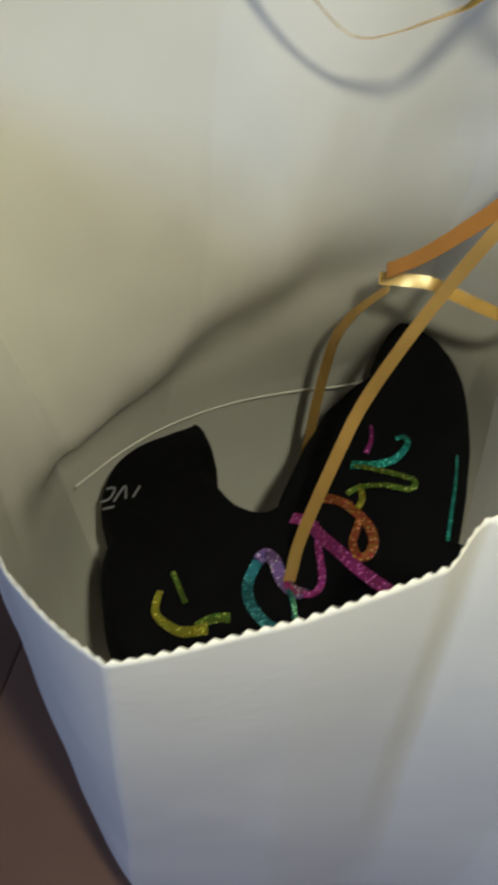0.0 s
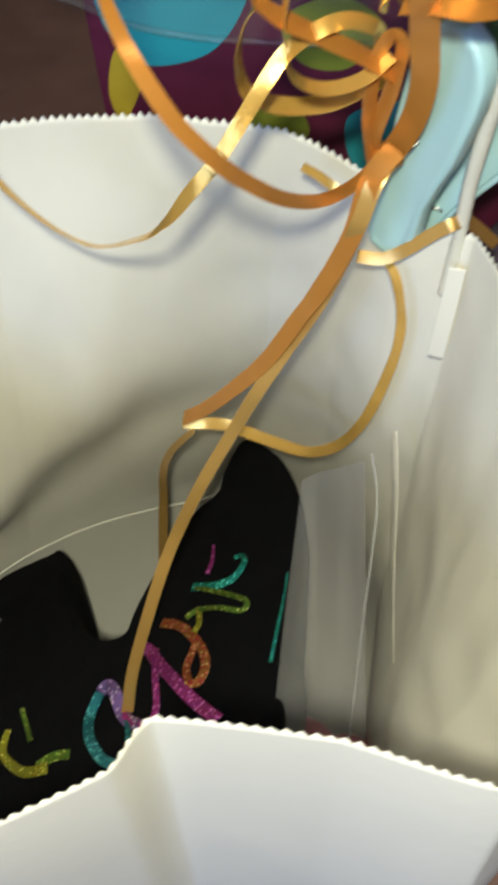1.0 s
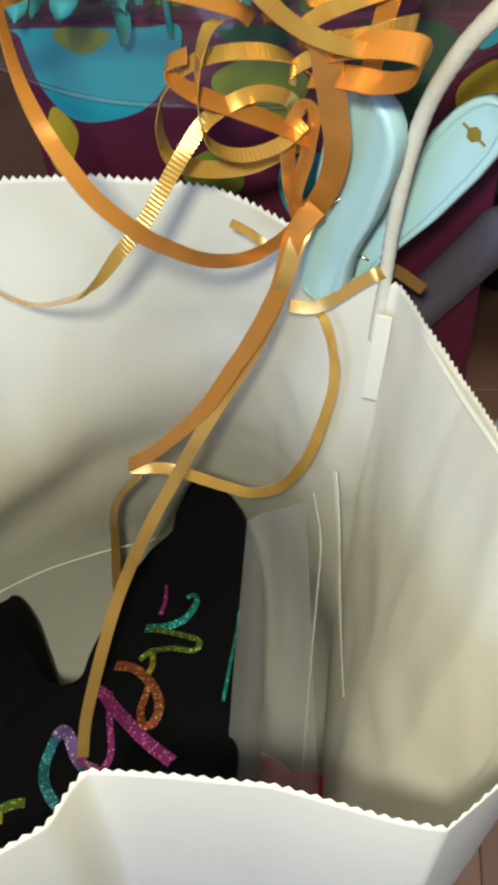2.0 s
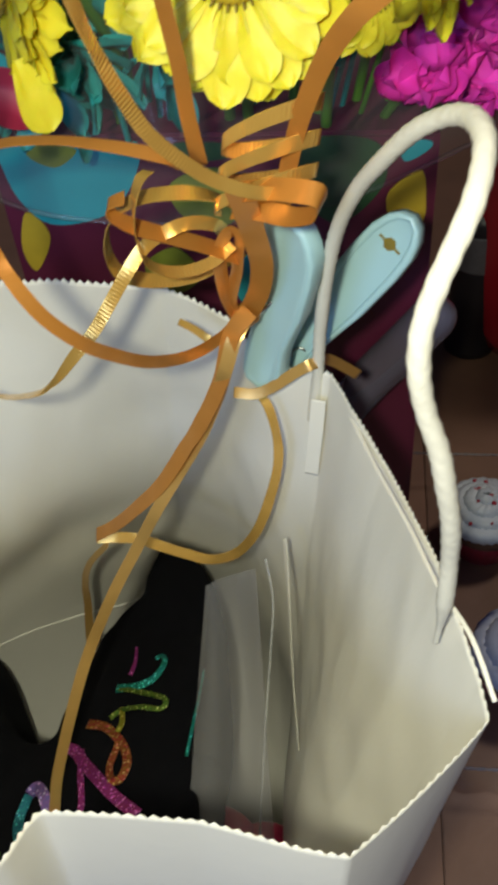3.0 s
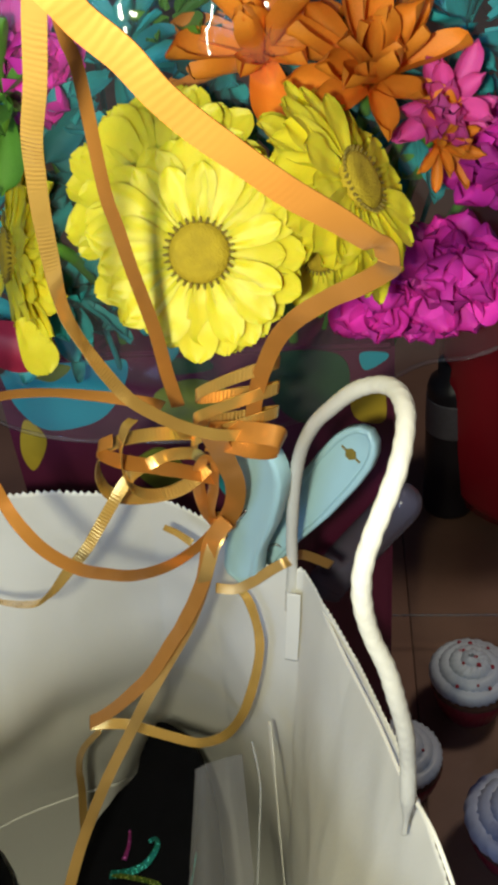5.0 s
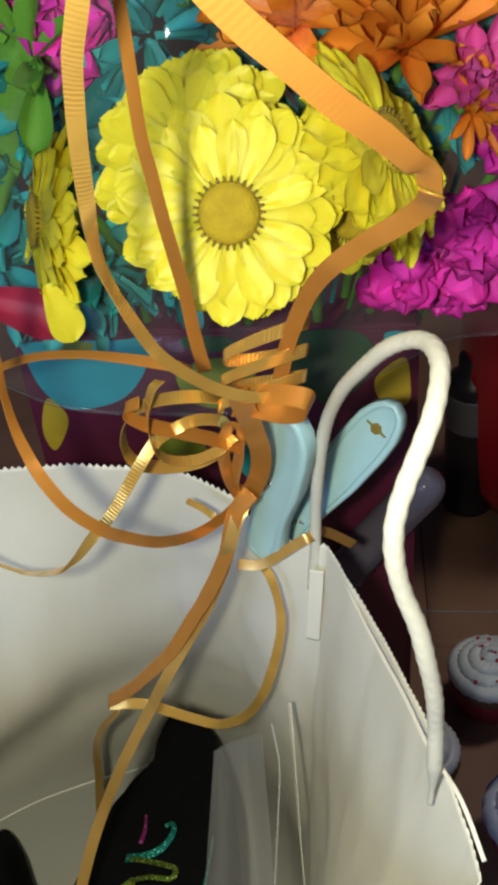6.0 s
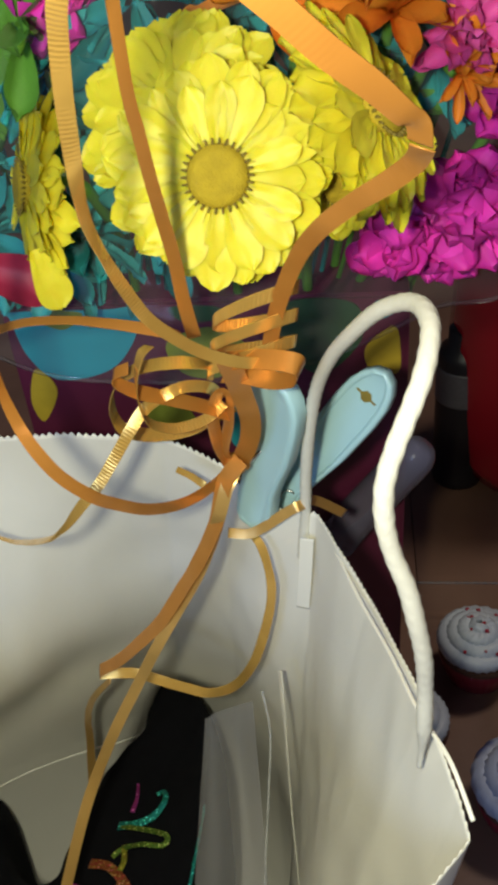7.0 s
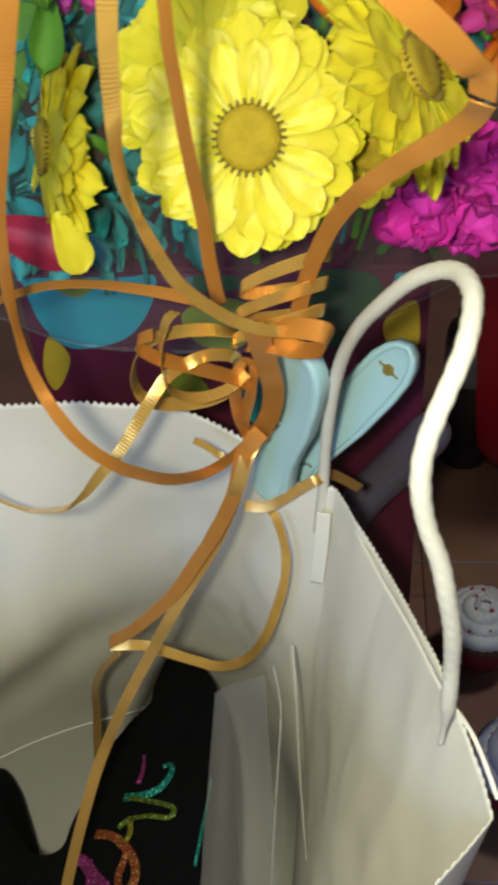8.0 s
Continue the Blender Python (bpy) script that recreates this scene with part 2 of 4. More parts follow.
# ---- the room ----
def room():
    bm = box(bmesh.new(), -2.2, -1.9, GROUND - 0.05, 2.2, 3.2, GROUND - 0.006)
    base = tagged(link("floor", bm, BLACKP, smooth=False), "dark brown wooden boards under the gifts", "floor", kind="structure")
    plank = link("board", box(bmesh.new(), -0.1797, -1.9, -0.006, 0.1797, 3.2, 0.0, 0.0008), WOOD, base, smooth=False)
    first = -2.13 + (0.2142 + 0.18 + 2.13) % 0.36
    plank.matrix_local = pose(first, 0, GROUND)
    for i in range(1, 12):
        ob = new("board", plank.data)
        ob.parent = base
        ob.matrix_local = pose(first + i * 0.36, 0, GROUND)
    for name, b in (("wall_north", (-2.3, 3.2, GROUND, 2.3, 3.3, 2.4)), ("wall_west", (-2.3, -1.9, GROUND, -2.2, 3.2, 2.4)), ("wall_east", (2.2, -1.9, GROUND, 2.3, 3.2, 2.4))):
        tagged(link(name, box(bmesh.new(), *b), PLASTER, smooth=False), "plain grey painted room wall", "wall", kind="structure")
    bm = bmesh.new()
    for b in ((-2.3, -2.0, GROUND, -1.1, -1.9, 2.4), (0.1, -2.0, GROUND, 2.3, -1.9, 2.4), (-1.1, -2.0, GROUND, 0.1, -1.9, 0.7), (-1.1, -2.0, 1.8, 0.1, -1.9, 2.4)):
        box(bm, *b)
    tagged(link("wall_south", bm, PLASTER, smooth=False), "plain grey painted room wall with a window", "wall", kind="structure")
    tagged(link("ceiling", box(bmesh.new(), -2.3, -2.0, 2.4, 2.3, 3.3, 2.5), PLASTER, smooth=False), "plain painted room ceiling", "ceiling", kind="structure")


room()

# ---- the paper bag ----
RIM = [(-0.1120, 0.2000, 0.3300), (-0.0055, 0.2580, 0.3388), (0.0487, 0.2630, 0.3409), (0.0860, 0.2700, 0.3332), (0.1103, 0.2620, 0.3259), (0.1225, 0.2580, 0.3077), (0.1461, 0.2480, 0.3133), (0.1645, 0.2050, 0.3136), (0.1775, 0.1550, 0.3259), (0.1880, 0.1170, 0.3200), (0.1560, 0.0850, 0.3150), (0.1210, 0.0905, 0.3150), (0.0840, 0.0900, 0.3150), (0.0780, 0.0785, 0.3150), (0.0560, 0.0640, 0.3150), (0.0260, 0.0490, 0.3150), (0.0030, 0.0610, 0.3150), (-0.0550, 0.1250, 0.3120)]
MID = [(-0.1050, 0.2260, 0.0720), (-0.0640, 0.2750, 0.0720), (-0.0020, 0.3120, 0.0720), (0.0500, 0.3430, 0.0720), (0.0880, 0.3220, 0.0720), (0.1160, 0.2800, 0.0800), (0.1260, 0.2520, 0.0900), (0.1260, 0.1900, 0.1050), (0.1300, 0.1400, 0.1050), (0.1500, 0.1050, 0.0800), (0.1400, 0.0780, 0.0550), (0.1080, 0.0840, 0.0550), (0.0780, 0.0800, 0.0550), (0.0660, 0.0770, 0.0550), (0.0400, 0.0660, 0.0550), (-0.0130, 0.0560, 0.0550), (-0.0450, 0.0850, 0.0500), (-0.0950, 0.1500, 0.0800)]
CORD = [(0.1394, 0.2520, 0.2871), (0.1415, 0.2500, 0.3114), (0.1426, 0.2470, 0.3320), (0.1449, 0.2410, 0.3558), (0.1483, 0.2320, 0.3796), (0.1536, 0.2180, 0.4008), (0.1597, 0.2040, 0.4171), (0.1659, 0.1920, 0.4303), (0.1715, 0.1820, 0.4384), (0.1750, 0.1730, 0.4425), (0.1763, 0.1630, 0.4443), (0.1758, 0.1550, 0.4436), (0.1739, 0.1470, 0.4406), (0.1712, 0.1420, 0.4357), (0.1680, 0.1380, 0.4287), (0.1662, 0.1360, 0.4214), (0.1662, 0.1350, 0.4129), (0.1681, 0.1350, 0.4029), (0.1714, 0.1350, 0.3924), (0.1737, 0.1350, 0.3812), (0.1759, 0.1360, 0.3680), (0.1770, 0.1380, 0.3526), (0.1773, 0.1385, 0.3343), (0.1768, 0.1405, 0.3159)]
TAIL = [(0.1202, 0.2340, 0.3477), (0.1167, 0.2290, 0.3428), (0.1134, 0.2270, 0.3324), (0.1085, 0.2310, 0.3160), (0.1002, 0.2333, 0.2946), (0.0901, 0.2339, 0.2749), (0.0804, 0.2296, 0.2587), (0.0706, 0.2260, 0.2400), (0.0590, 0.2167, 0.2200), (0.0469, 0.2070, 0.1943), (0.0399, 0.1940, 0.1764), (0.0308, 0.1760, 0.1469), (0.0284, 0.1660, 0.1322), (0.0265, 0.1560, 0.1164), (0.0252, 0.1470, 0.0972)]
TAIL_FOLD = [(0.1219, 0.2330, 0.3512), (0.1159, 0.2293, 0.3444), (0.1113, 0.2285, 0.3270), (0.1033, 0.2303, 0.3073), (0.0946, 0.2320, 0.2904), (0.0831, 0.2325, 0.2702), (0.0702, 0.2360, 0.2519), (0.0587, 0.2401, 0.2365), (0.0474, 0.2440, 0.2244)]
CURL = [(0.0444, 0.2500, 0.2147), (0.0534, 0.2500, 0.2156), (0.0630, 0.2490, 0.2164), (0.0721, 0.2480, 0.2136), (0.0834, 0.2470, 0.2099), (0.0948, 0.2460, 0.2077), (0.1063, 0.2460, 0.2133), (0.1156, 0.2460, 0.2285), (0.1222, 0.2460, 0.2500), (0.1262, 0.2460, 0.2707), (0.1258, 0.2470, 0.2857), (0.1232, 0.2490, 0.2963), (0.1199, 0.2510, 0.3002)]
DARK_TAIL = [(0.0482, 0.2520, 0.2087), (0.0356, 0.2560, 0.1891), (0.0271, 0.2620, 0.1661), (0.0217, 0.2670, 0.1372), (0.0182, 0.2660, 0.1130), (0.0150, 0.2620, 0.0858), (0.0120, 0.2560, 0.0687), (0.0078, 0.2500, 0.0511)]
PIN_TAIL = [(0.1115, 0.2480, 0.3036), (0.1193, 0.2470, 0.3039), (0.1260, 0.2470, 0.3075), (0.1340, 0.2460, 0.3150), (0.1404, 0.2470, 0.3184), (0.1450, 0.2620, 0.3074), (0.1557, 0.2750, 0.2889)]
STUB = [(0.0949, 0.2500, 0.3336), (0.1001, 0.2490, 0.3311), (0.1053, 0.2470, 0.3281)]
BIG_ARC = [(0.1168, 0.2460, 0.3383), (0.1108, 0.2350, 0.3383), (0.1039, 0.2180, 0.3454), (0.0975, 0.1990, 0.3593), (0.0915, 0.1860, 0.3729), (0.0875, 0.1780, 0.3831), (0.0817, 0.1740, 0.3937), (0.0767, 0.1740, 0.4034), (0.0723, 0.1780, 0.4093), (0.0694, 0.1810, 0.4173), (0.0697, 0.1800, 0.4311), (0.0726, 0.1750, 0.4466), (0.0773, 0.1680, 0.4620), (0.0857, 0.1570, 0.4805), (0.0946, 0.1450, 0.4991), (0.1023, 0.1330, 0.5132)]
GOLD_TAIL = [(0.1170, 0.2300, 0.3802), (0.1161, 0.2228, 0.3880), (0.1106, 0.2165, 0.3928), (0.1048, 0.2125, 0.3929), (0.0976, 0.2130, 0.3876), (0.0921, 0.2095, 0.3809), (0.0858, 0.2070, 0.3715), (0.0808, 0.2055, 0.3642), (0.0740, 0.2040, 0.3565), (0.0670, 0.2021, 0.3486), (0.0600, 0.2017, 0.3438), (0.0377, 0.2220, 0.3241), (0.0261, 0.2200, 0.3335), (0.0185, 0.2140, 0.3521), (0.0191, 0.2040, 0.3713), (0.0235, 0.1940, 0.3882)]
LOOP_A = [(0.1230, 0.2330, 0.3859), (0.1180, 0.2130, 0.4027), (0.1092, 0.2080, 0.4067), (0.0990, 0.2080, 0.4050), (0.0909, 0.2120, 0.3976), (0.0855, 0.2190, 0.3844), (0.0854, 0.2260, 0.3703), (0.0927, 0.2310, 0.3639), (0.1034, 0.2360, 0.3619), (0.1126, 0.2410, 0.3635), (0.1191, 0.2460, 0.3646)]
LOOP_B = [(0.1207, 0.2280, 0.3740), (0.1134, 0.2200, 0.3832), (0.1047, 0.2130, 0.3911), (0.0973, 0.2070, 0.3979), (0.0933, 0.2040, 0.4030), (0.0931, 0.2030, 0.4065), (0.0975, 0.2030, 0.4084)]
LOOP_C = [(0.1047, 0.2030, 0.4156), (0.1027, 0.2000, 0.4148), (0.1003, 0.2000, 0.4084), (0.0982, 0.2050, 0.3962), (0.0986, 0.2120, 0.3828), (0.1048, 0.2180, 0.3761), (0.1133, 0.2220, 0.3763), (0.1197, 0.2250, 0.3806)]
UP_NARROW = [(0.1132, 0.2240, 0.4053), (0.1129, 0.2171, 0.4217), (0.1138, 0.2084, 0.4384), (0.1142, 0.1991, 0.4539), (0.1150, 0.1889, 0.4682), (0.1162, 0.1786, 0.4823), (0.1175, 0.1687, 0.4947), (0.1213, 0.1520, 0.5203), (0.1218, 0.1460, 0.5274), (0.1228, 0.1400, 0.5334), (0.1237, 0.1350, 0.5387)]
UP_CRINKLE = [(0.1354, 0.2050, 0.4077), (0.1282, 0.2000, 0.4118), (0.1214, 0.1960, 0.4169), (0.1156, 0.1900, 0.4251), (0.1107, 0.1830, 0.4353), (0.1082, 0.1760, 0.4470), (0.1066, 0.1700, 0.4581), (0.1063, 0.1630, 0.4694), (0.1080, 0.1560, 0.4796), (0.1105, 0.1490, 0.4911), (0.1128, 0.1430, 0.5010), (0.1155, 0.1370, 0.5107), (0.1182, 0.1310, 0.5177), (0.1226, 0.1240, 0.5267), (0.1260, 0.1180, 0.5351), (0.1292, 0.1120, 0.5423)]
UP_RIGHT = [(0.1346, 0.2170, 0.3963), (0.1377, 0.2110, 0.4135), (0.1414, 0.2020, 0.4292), (0.1470, 0.1905, 0.4462), (0.1530, 0.1770, 0.4596), (0.1604, 0.1660, 0.4700), (0.1666, 0.1560, 0.4780), (0.1710, 0.1468, 0.4853), (0.1716, 0.1380, 0.4911)]
UP_RETURN = [(0.1710, 0.1340, 0.4933), (0.1702, 0.1300, 0.4976), (0.1676, 0.1260, 0.5009), (0.1631, 0.1210, 0.5064), (0.1572, 0.1160, 0.5125), (0.1519, 0.1120, 0.5185), (0.1464, 0.1090, 0.5244), (0.1425, 0.1070, 0.5293), (0.1394, 0.1060, 0.5339), (0.1357, 0.1050, 0.5379), (0.1337, 0.1040, 0.5409), (0.1309, 0.1040, 0.5441)]
SIDE_THIN = [(0.1088, 0.2220, 0.4067), (0.1066, 0.2175, 0.4110), (0.0992, 0.2150, 0.4144), (0.0897, 0.2140, 0.4168), (0.0799, 0.2140, 0.4180), (0.0675, 0.2155, 0.4170), (0.0573, 0.2180, 0.4135), (0.0462, 0.2210, 0.4084), (0.0308, 0.2240, 0.4025)]
BAND = [(0.1232, 0.2120, 0.4042), (0.1323, 0.2053, 0.4091), (0.1404, 0.2015, 0.4107), (0.1451, 0.2008, 0.4098), (0.1457, 0.2030, 0.4061), (0.1437, 0.2060, 0.4017), (0.1376, 0.2105, 0.3982), (0.1290, 0.2150, 0.3974), (0.1218, 0.2180, 0.3959)]
UP_MAIN = [(0.1191, 0.2410, 0.3423), (0.1251, 0.2320, 0.3589), (0.1275, 0.2250, 0.3739), (0.1268, 0.2170, 0.3893), (0.1262, 0.2090, 0.4018), (0.1255, 0.2030, 0.4114)]
UP_LEFT = [(0.1172, 0.2440, 0.3399), (0.1151, 0.2360, 0.3527), (0.1150, 0.2280, 0.3684), (0.1164, 0.2240, 0.3803), (0.1197, 0.2220, 0.3866), (0.1221, 0.2220, 0.3838), (0.1197, 0.2280, 0.3695), (0.1157, 0.2360, 0.3527), (0.1161, 0.2440, 0.3394)]
COIL_AXIS = [(0.1304, 0.2160, 0.4001), (0.1346, 0.2080, 0.4267)]


def ring_points(corners, shares, soft):
    """Points along a closed line of corners, shares[i] of them on each side; the corners are rounded a little."""
    n = len(corners)
    out = []
    for i in range(n):
        a, b, c, d = (Vector(corners[(i + k) % n]) for k in (-1, 0, 1, 2))
        for k in range(shares[i]):
            t = k / shares[i]
            round_ = 0.5 * (2 * b + (c - a) * t + (2 * a - 5 * b + 4 * c - d) * t * t + (3 * b - a - 3 * c + d) * t ** 3)
            out.append(b.lerp(c, t).lerp(round_, soft))
    return out


def bag():
    top = thing("paper_bag", "open white paper gift bag with zigzag-cut rim", "gift bag")
    shares = [max(4, 2 * round((Vector(a) - Vector(b)).length / 0.0028)) for a, b in zip(RIM, RIM[1:] + RIM[:1])]
    rim, mid = ring_points(RIM, shares, 0.28), ring_points(MID, shares, 0.28)
    n = len(rim)
    low = [Vector((0.025 + (p.x - 0.025) * 0.97, 0.165 + (p.y - 0.165) * 0.98, GROUND + 0.002)) for p in mid]
    bm = bmesh.new()
    rows = []
    heights = [i / 26 for i in range(26)] + [0.99, 1.0]
    for h in heights:
        row = []
        for i in range(n):
            p = mid[i].lerp(rim[i], h)
            out = Vector((p.x - 0.03, p.y - 0.16, 0)).normalized()
            q = Vector((p.x * 16, p.y * 16, p.z * 11))
            calm = 0.35 if p.y < 0.125 else 1.0
            fade = calm * min(1, 4 * h) * (0.35 + 0.65 * min(1, (1 - h) * 3))
            p = p + out * fade * (0.0050 * noise.noise(q) + 0.0022 * abs(noise.noise(q * 2.7 + Vector((5, 1, 2)))))
            if p.y > 0.17 and p.x < 0.100:
                # the dented back: it leans in above a slanting crease and falls away below it
                crease = 0.150 + 0.85 * (p.x + 0.075) if p.x < 0.010 else 0.222 + 0.25 * (p.x - 0.010)
                d = p.z - crease + 0.006 * noise.noise(q * 1.4)
                lean = max(0.0, 1 - d / (0.335 - crease)) if d > 0 else max(0.0, 1 + d / 0.062)
                side = max(0, min(1, (p.y - 0.172) / 0.05)) * max(0, min(1, (0.062 - p.x) / 0.06))
                p = p - out * 0.024 * lean * lean * (3 - 2 * lean) * side * min(1, 5 * h)
            if h == 1.0:
                p = p + Vector((0, 0, 0.0008 if i % 2 else -0.0008)) + Vector((0, 0, 0.0006 * noise.noise(Vector((i * 0.7, 0, 0)))))
            row.append(bm.verts.new(p))
        rows.append(row)
    rows.insert(0, [bm.verts.new(p) for p in low])
    for r0, r1 in zip(rows, rows[1:]):
        for k in range(n):
            bm.faces.new((r0[k], r0[(k + 1) % n], r1[(k + 1) % n], r1[k]))
    bm.faces.new(rows[0])
    ob = part("body", bm, PAPER, top)
    ob.modifiers.new("paper", "SOLIDIFY").thickness = 0.0003
    cord = tube(CORD, lambda d: 0.0022 + 0.0002 * noise.noise(Vector((d * 60, 0, 0))) - 0.0014 * max(0, min(1, (d - 0.325) / 0.012)), 12, 16, 420.0, 0.045)
    part("handle", cord, CORDM, top, "twisted white paper cord handle")
    part("glue_patch", strip([(0.1419, 0.2443, 0.3039), (0.1405, 0.2448, 0.2853), (0.1385, 0.2463, 0.2633)], 0.0052, thick=0.0002), PAPER, top, "paper strip glued over the cord end")
    part("seam_edge", strip([(0.1273, 0.2420, 0.2287), (0.1293, 0.2260, 0.2138), (0.1307, 0.2120, 0.1846), (0.1341, 0.1900, 0.1423), (0.1413, 0.1650, 0.0919)], 0.0035, turns=((0, 70), (1, 78)), thick=0.0003), PAPER, top, "lifted paper seam inside the bag")
    part("rim_fold", strip([(0.1517, 0.2360, 0.3086), (0.1611, 0.2050, 0.3135), (0.1707, 0.1740, 0.3210), (0.1767, 0.1500, 0.3280), (0.1831, 0.1300, 0.3351), (0.1877, 0.1150, 0.3320)], 0.0011, thick=0.0006), PAPER, top, "doubled paper edge under the rim")
    part("bottom_fold", strip([(-0.0940, 0.2200, 0.0760), (-0.0790, 0.2440, 0.0760), (-0.0600, 0.2660, 0.0760), (-0.0320, 0.2870, 0.0760), (-0.0010, 0.3020, 0.0760), (0.0210, 0.3100, 0.0760), (0.0340, 0.3160, 0.0760)], 0.0011, facing=(0.0, 0.1, 0.4), thick=0.0004, turns=((0, 25), (1, 25))), PAPER, top, "folded paper crease near the bag's bottom")
    return top


bag()


# ---- black garment with foil lettering ----
def cloth_top(x, y):
    return 0.1621 + 0.345 * x - 0.248 * y + 0.26 * max(0, y - 0.265) * min(1, max(0, x / 0.03)) + 0.003 * noise.noise(Vector((x * 40, y * 40, 0))) + 0.002 * noise.noise(Vector((x * 95, y * 60, 3)))


def garment():
    top = thing("folded_garment", "black folded cloth garment with rainbow foil lettering", "clothing")
    edge = [(0.0525, 0.3313), (0.0687, 0.3211), (0.0793, 0.305), (0.0881, 0.2796), (0.0918, 0.2544), (0.0924, 0.2215), (0.0916, 0.1924), (0.0985, 0.1896), (0.098, 0.1655), (0.074, 0.112), (0.03, 0.098), (-0.012, 0.108),
            (-0.0379, 0.126), (-0.0567, 0.1572), (-0.0637, 0.1751), (-0.0667, 0.1909), (-0.0763, 0.204), (-0.0826, 0.22), (-0.0836, 0.2412), (-0.0726, 0.2586), (-0.054, 0.2699), (-0.0432, 0.2737), (-0.0329, 0.2583), (-0.0271, 0.2375), (-0.0186, 0.2264), (-0.0043, 0.2127), (0.008, 0.2097), (0.0098, 0.2217), (0.0128, 0.2471), (0.0174, 0.2707), (0.0257, 0.2851), (0.0367, 0.2973), (0.0374, 0.313), (0.0434, 0.3278)]
    line = spline([(x, y, 0) for x, y in edge], 6, True)
    n = len(line)
    bm = bmesh.new()
    rings = []
    for inset, drop in ((0.004, 0.12), (0.0, 0.030), (0.0008, 0.016), (0.0025, 0.007), (0.0045, 0.0025), (0.007, 0.0)):
        ring = []
        for i, q in enumerate(line):
            tan = (line[(i + 2) % n] - line[i - 2]).normalized()
            inward = Vector((-tan.y, tan.x, 0))
            p = q - inward * inset
            ring.append(bm.verts.new((p.x, p.y, max(GROUND + 0.004, cloth_top(p.x, p.y) - drop))))
        rings.append(ring)
    for r0, r1 in zip(rings, rings[1:]):
        for k in range(n):
            bm.faces.new((r0[k], r0[(k + 1) % n], r1[(k + 1) % n], r1[k]))
    rim = rings[-1]
    flat = [Vector((v.co.x, v.co.y)) for v in rim]
    for gx in range(-20, 25):
        for gy in range(24, 86):
            p = Vector((gx * 0.004 + 0.001 * noise.noise(Vector((gx, gy, 0.5))), gy * 0.004))
            if min((p - q).length for q in flat) > 0.0025:
                flat.append(p)
    net = delaunay_2d_cdt(flat, [(k, (k + 1) % n) for k in range(n)], [], 1, 1e-7)
    made = [bm.verts.new((p.x, p.y, cloth_top(p.x, p.y))) for p in net[0]]
    for f in net[2]:
        bm.faces.new([made[k] for k in f])
    bmesh.ops.remove_doubles(bm, verts=bm.verts, dist=0.0002)
    part("cloth", bm, CLOTH, top)

    def stroke(pts, colour, w, name="foil_letter", taper=(1, 1)):
        lift = [(x, y, cloth_top(x, y) + 0.0012) for x, y in pts]
        bm = strip(lift, 0.84 * w, facing=(pts[0][0], pts[0][1], 5), per=8, thick=0.0004, taper=taper)
        part(name, bm, colour, top, "")

    teal, lime, amber, rose, violet, cyan = (foil_mat(n_, c) for n_, c in (
        ("teal_foil", (0.05, 0.62, 0.50)), ("olive_foil", (0.30, 0.50, 0.08)), ("amber_foil", (0.95, 0.26, 0.10)),
        ("rose_foil", (0.80, 0.10, 0.55)), ("violet_foil", (0.50, 0.30, 0.90)), ("cyan_foil", (0.08, 0.50, 0.65))))
    lemon = foil_mat("lemon_foil", (0.75, 0.72, 0.08))
    stroke([(0.0411, 0.2304), (0.0516, 0.2302), (0.0597, 0.2344), (0.0635, 0.243), (0.0615, 0.2487), (0.0579, 0.248)], teal, 0.0041, taper=(1.3, 0.5))
    stroke([(0.0421, 0.2303), (0.056, 0.2255), (0.0688, 0.2193), (0.0679, 0.2137), (0.0577, 0.2151), (0.0474, 0.2159), (0.0424, 0.212)], lime, 0.0030)
    stroke([(0.0472, 0.2177), (0.0494, 0.2087), (0.0482, 0.2036)], lemon, 0.0030)
    stroke([(0.031, 0.2108), (0.0418, 0.207), (0.0529, 0.1958), (0.0576, 0.1855), (0.0566, 0.1767), (0.0527, 0.1766), (0.0496, 0.184), (0.05, 0.1925), (0.0505, 0.2009)], amber, 0.0046, taper=(1.2, 0.7))
    stroke([(0.0217, 0.1975), (0.0287, 0.1954), (0.0357, 0.1878), (0.0479, 0.1758), (0.0572, 0.1675), (0.0688, 0.159)], rose, 0.0064)
    stroke([(0.0323, 0.1957), (0.0361, 0.1818), (0.0411, 0.1649), (0.0392, 0.1575), (0.0316, 0.1588), (0.0261, 0.1639)], rose, 0.0032)
    stroke([(0.0358, 0.1573), (0.0301, 0.16), (0.025, 0.1651), (0.0204, 0.1726), (0.0158, 0.1767), (0.0132, 0.1733)], violet, 0.0062)
    stroke([(0.0132, 0.1733), (0.0117, 0.1652), (0.0127, 0.1575), (0.0171, 0.1492), (0.0247, 0.1414), (0.0306, 0.1387)], cyan, 0.0051)
    stroke([(0.0284, 0.1613), (0.0318, 0.1542), (0.0351, 0.1439)], cyan, 0.0025)
    stroke([(-0.0242, 0.1552), (-0.0224, 0.1446), (-0.0146, 0.1383), (-0.0063, 0.135), (0.0028, 0.1366)], lemon, 0.0060, taper=(0.5, 1))
    stroke([(-0.0024, 0.1376), (0.0032, 0.1418), (0.0097, 0.1435)], lime, 0.0046)
    stroke([(-0.0221, 0.1657), (-0.0159, 0.1568), (-0.0109, 0.1495)], lime, 0.0025)
    stroke([(0.0458, 0.2569), (0.0473, 0.2469), (0.0463, 0.239)], rose, 0.0028, taper=(0.5, 1))
    stroke([(0.085, 0.2367), (0.0856, 0.222), (0.0856, 0.2099), (0.0854, 0.1858)], teal, 0.0017, taper=(0.6, 1))
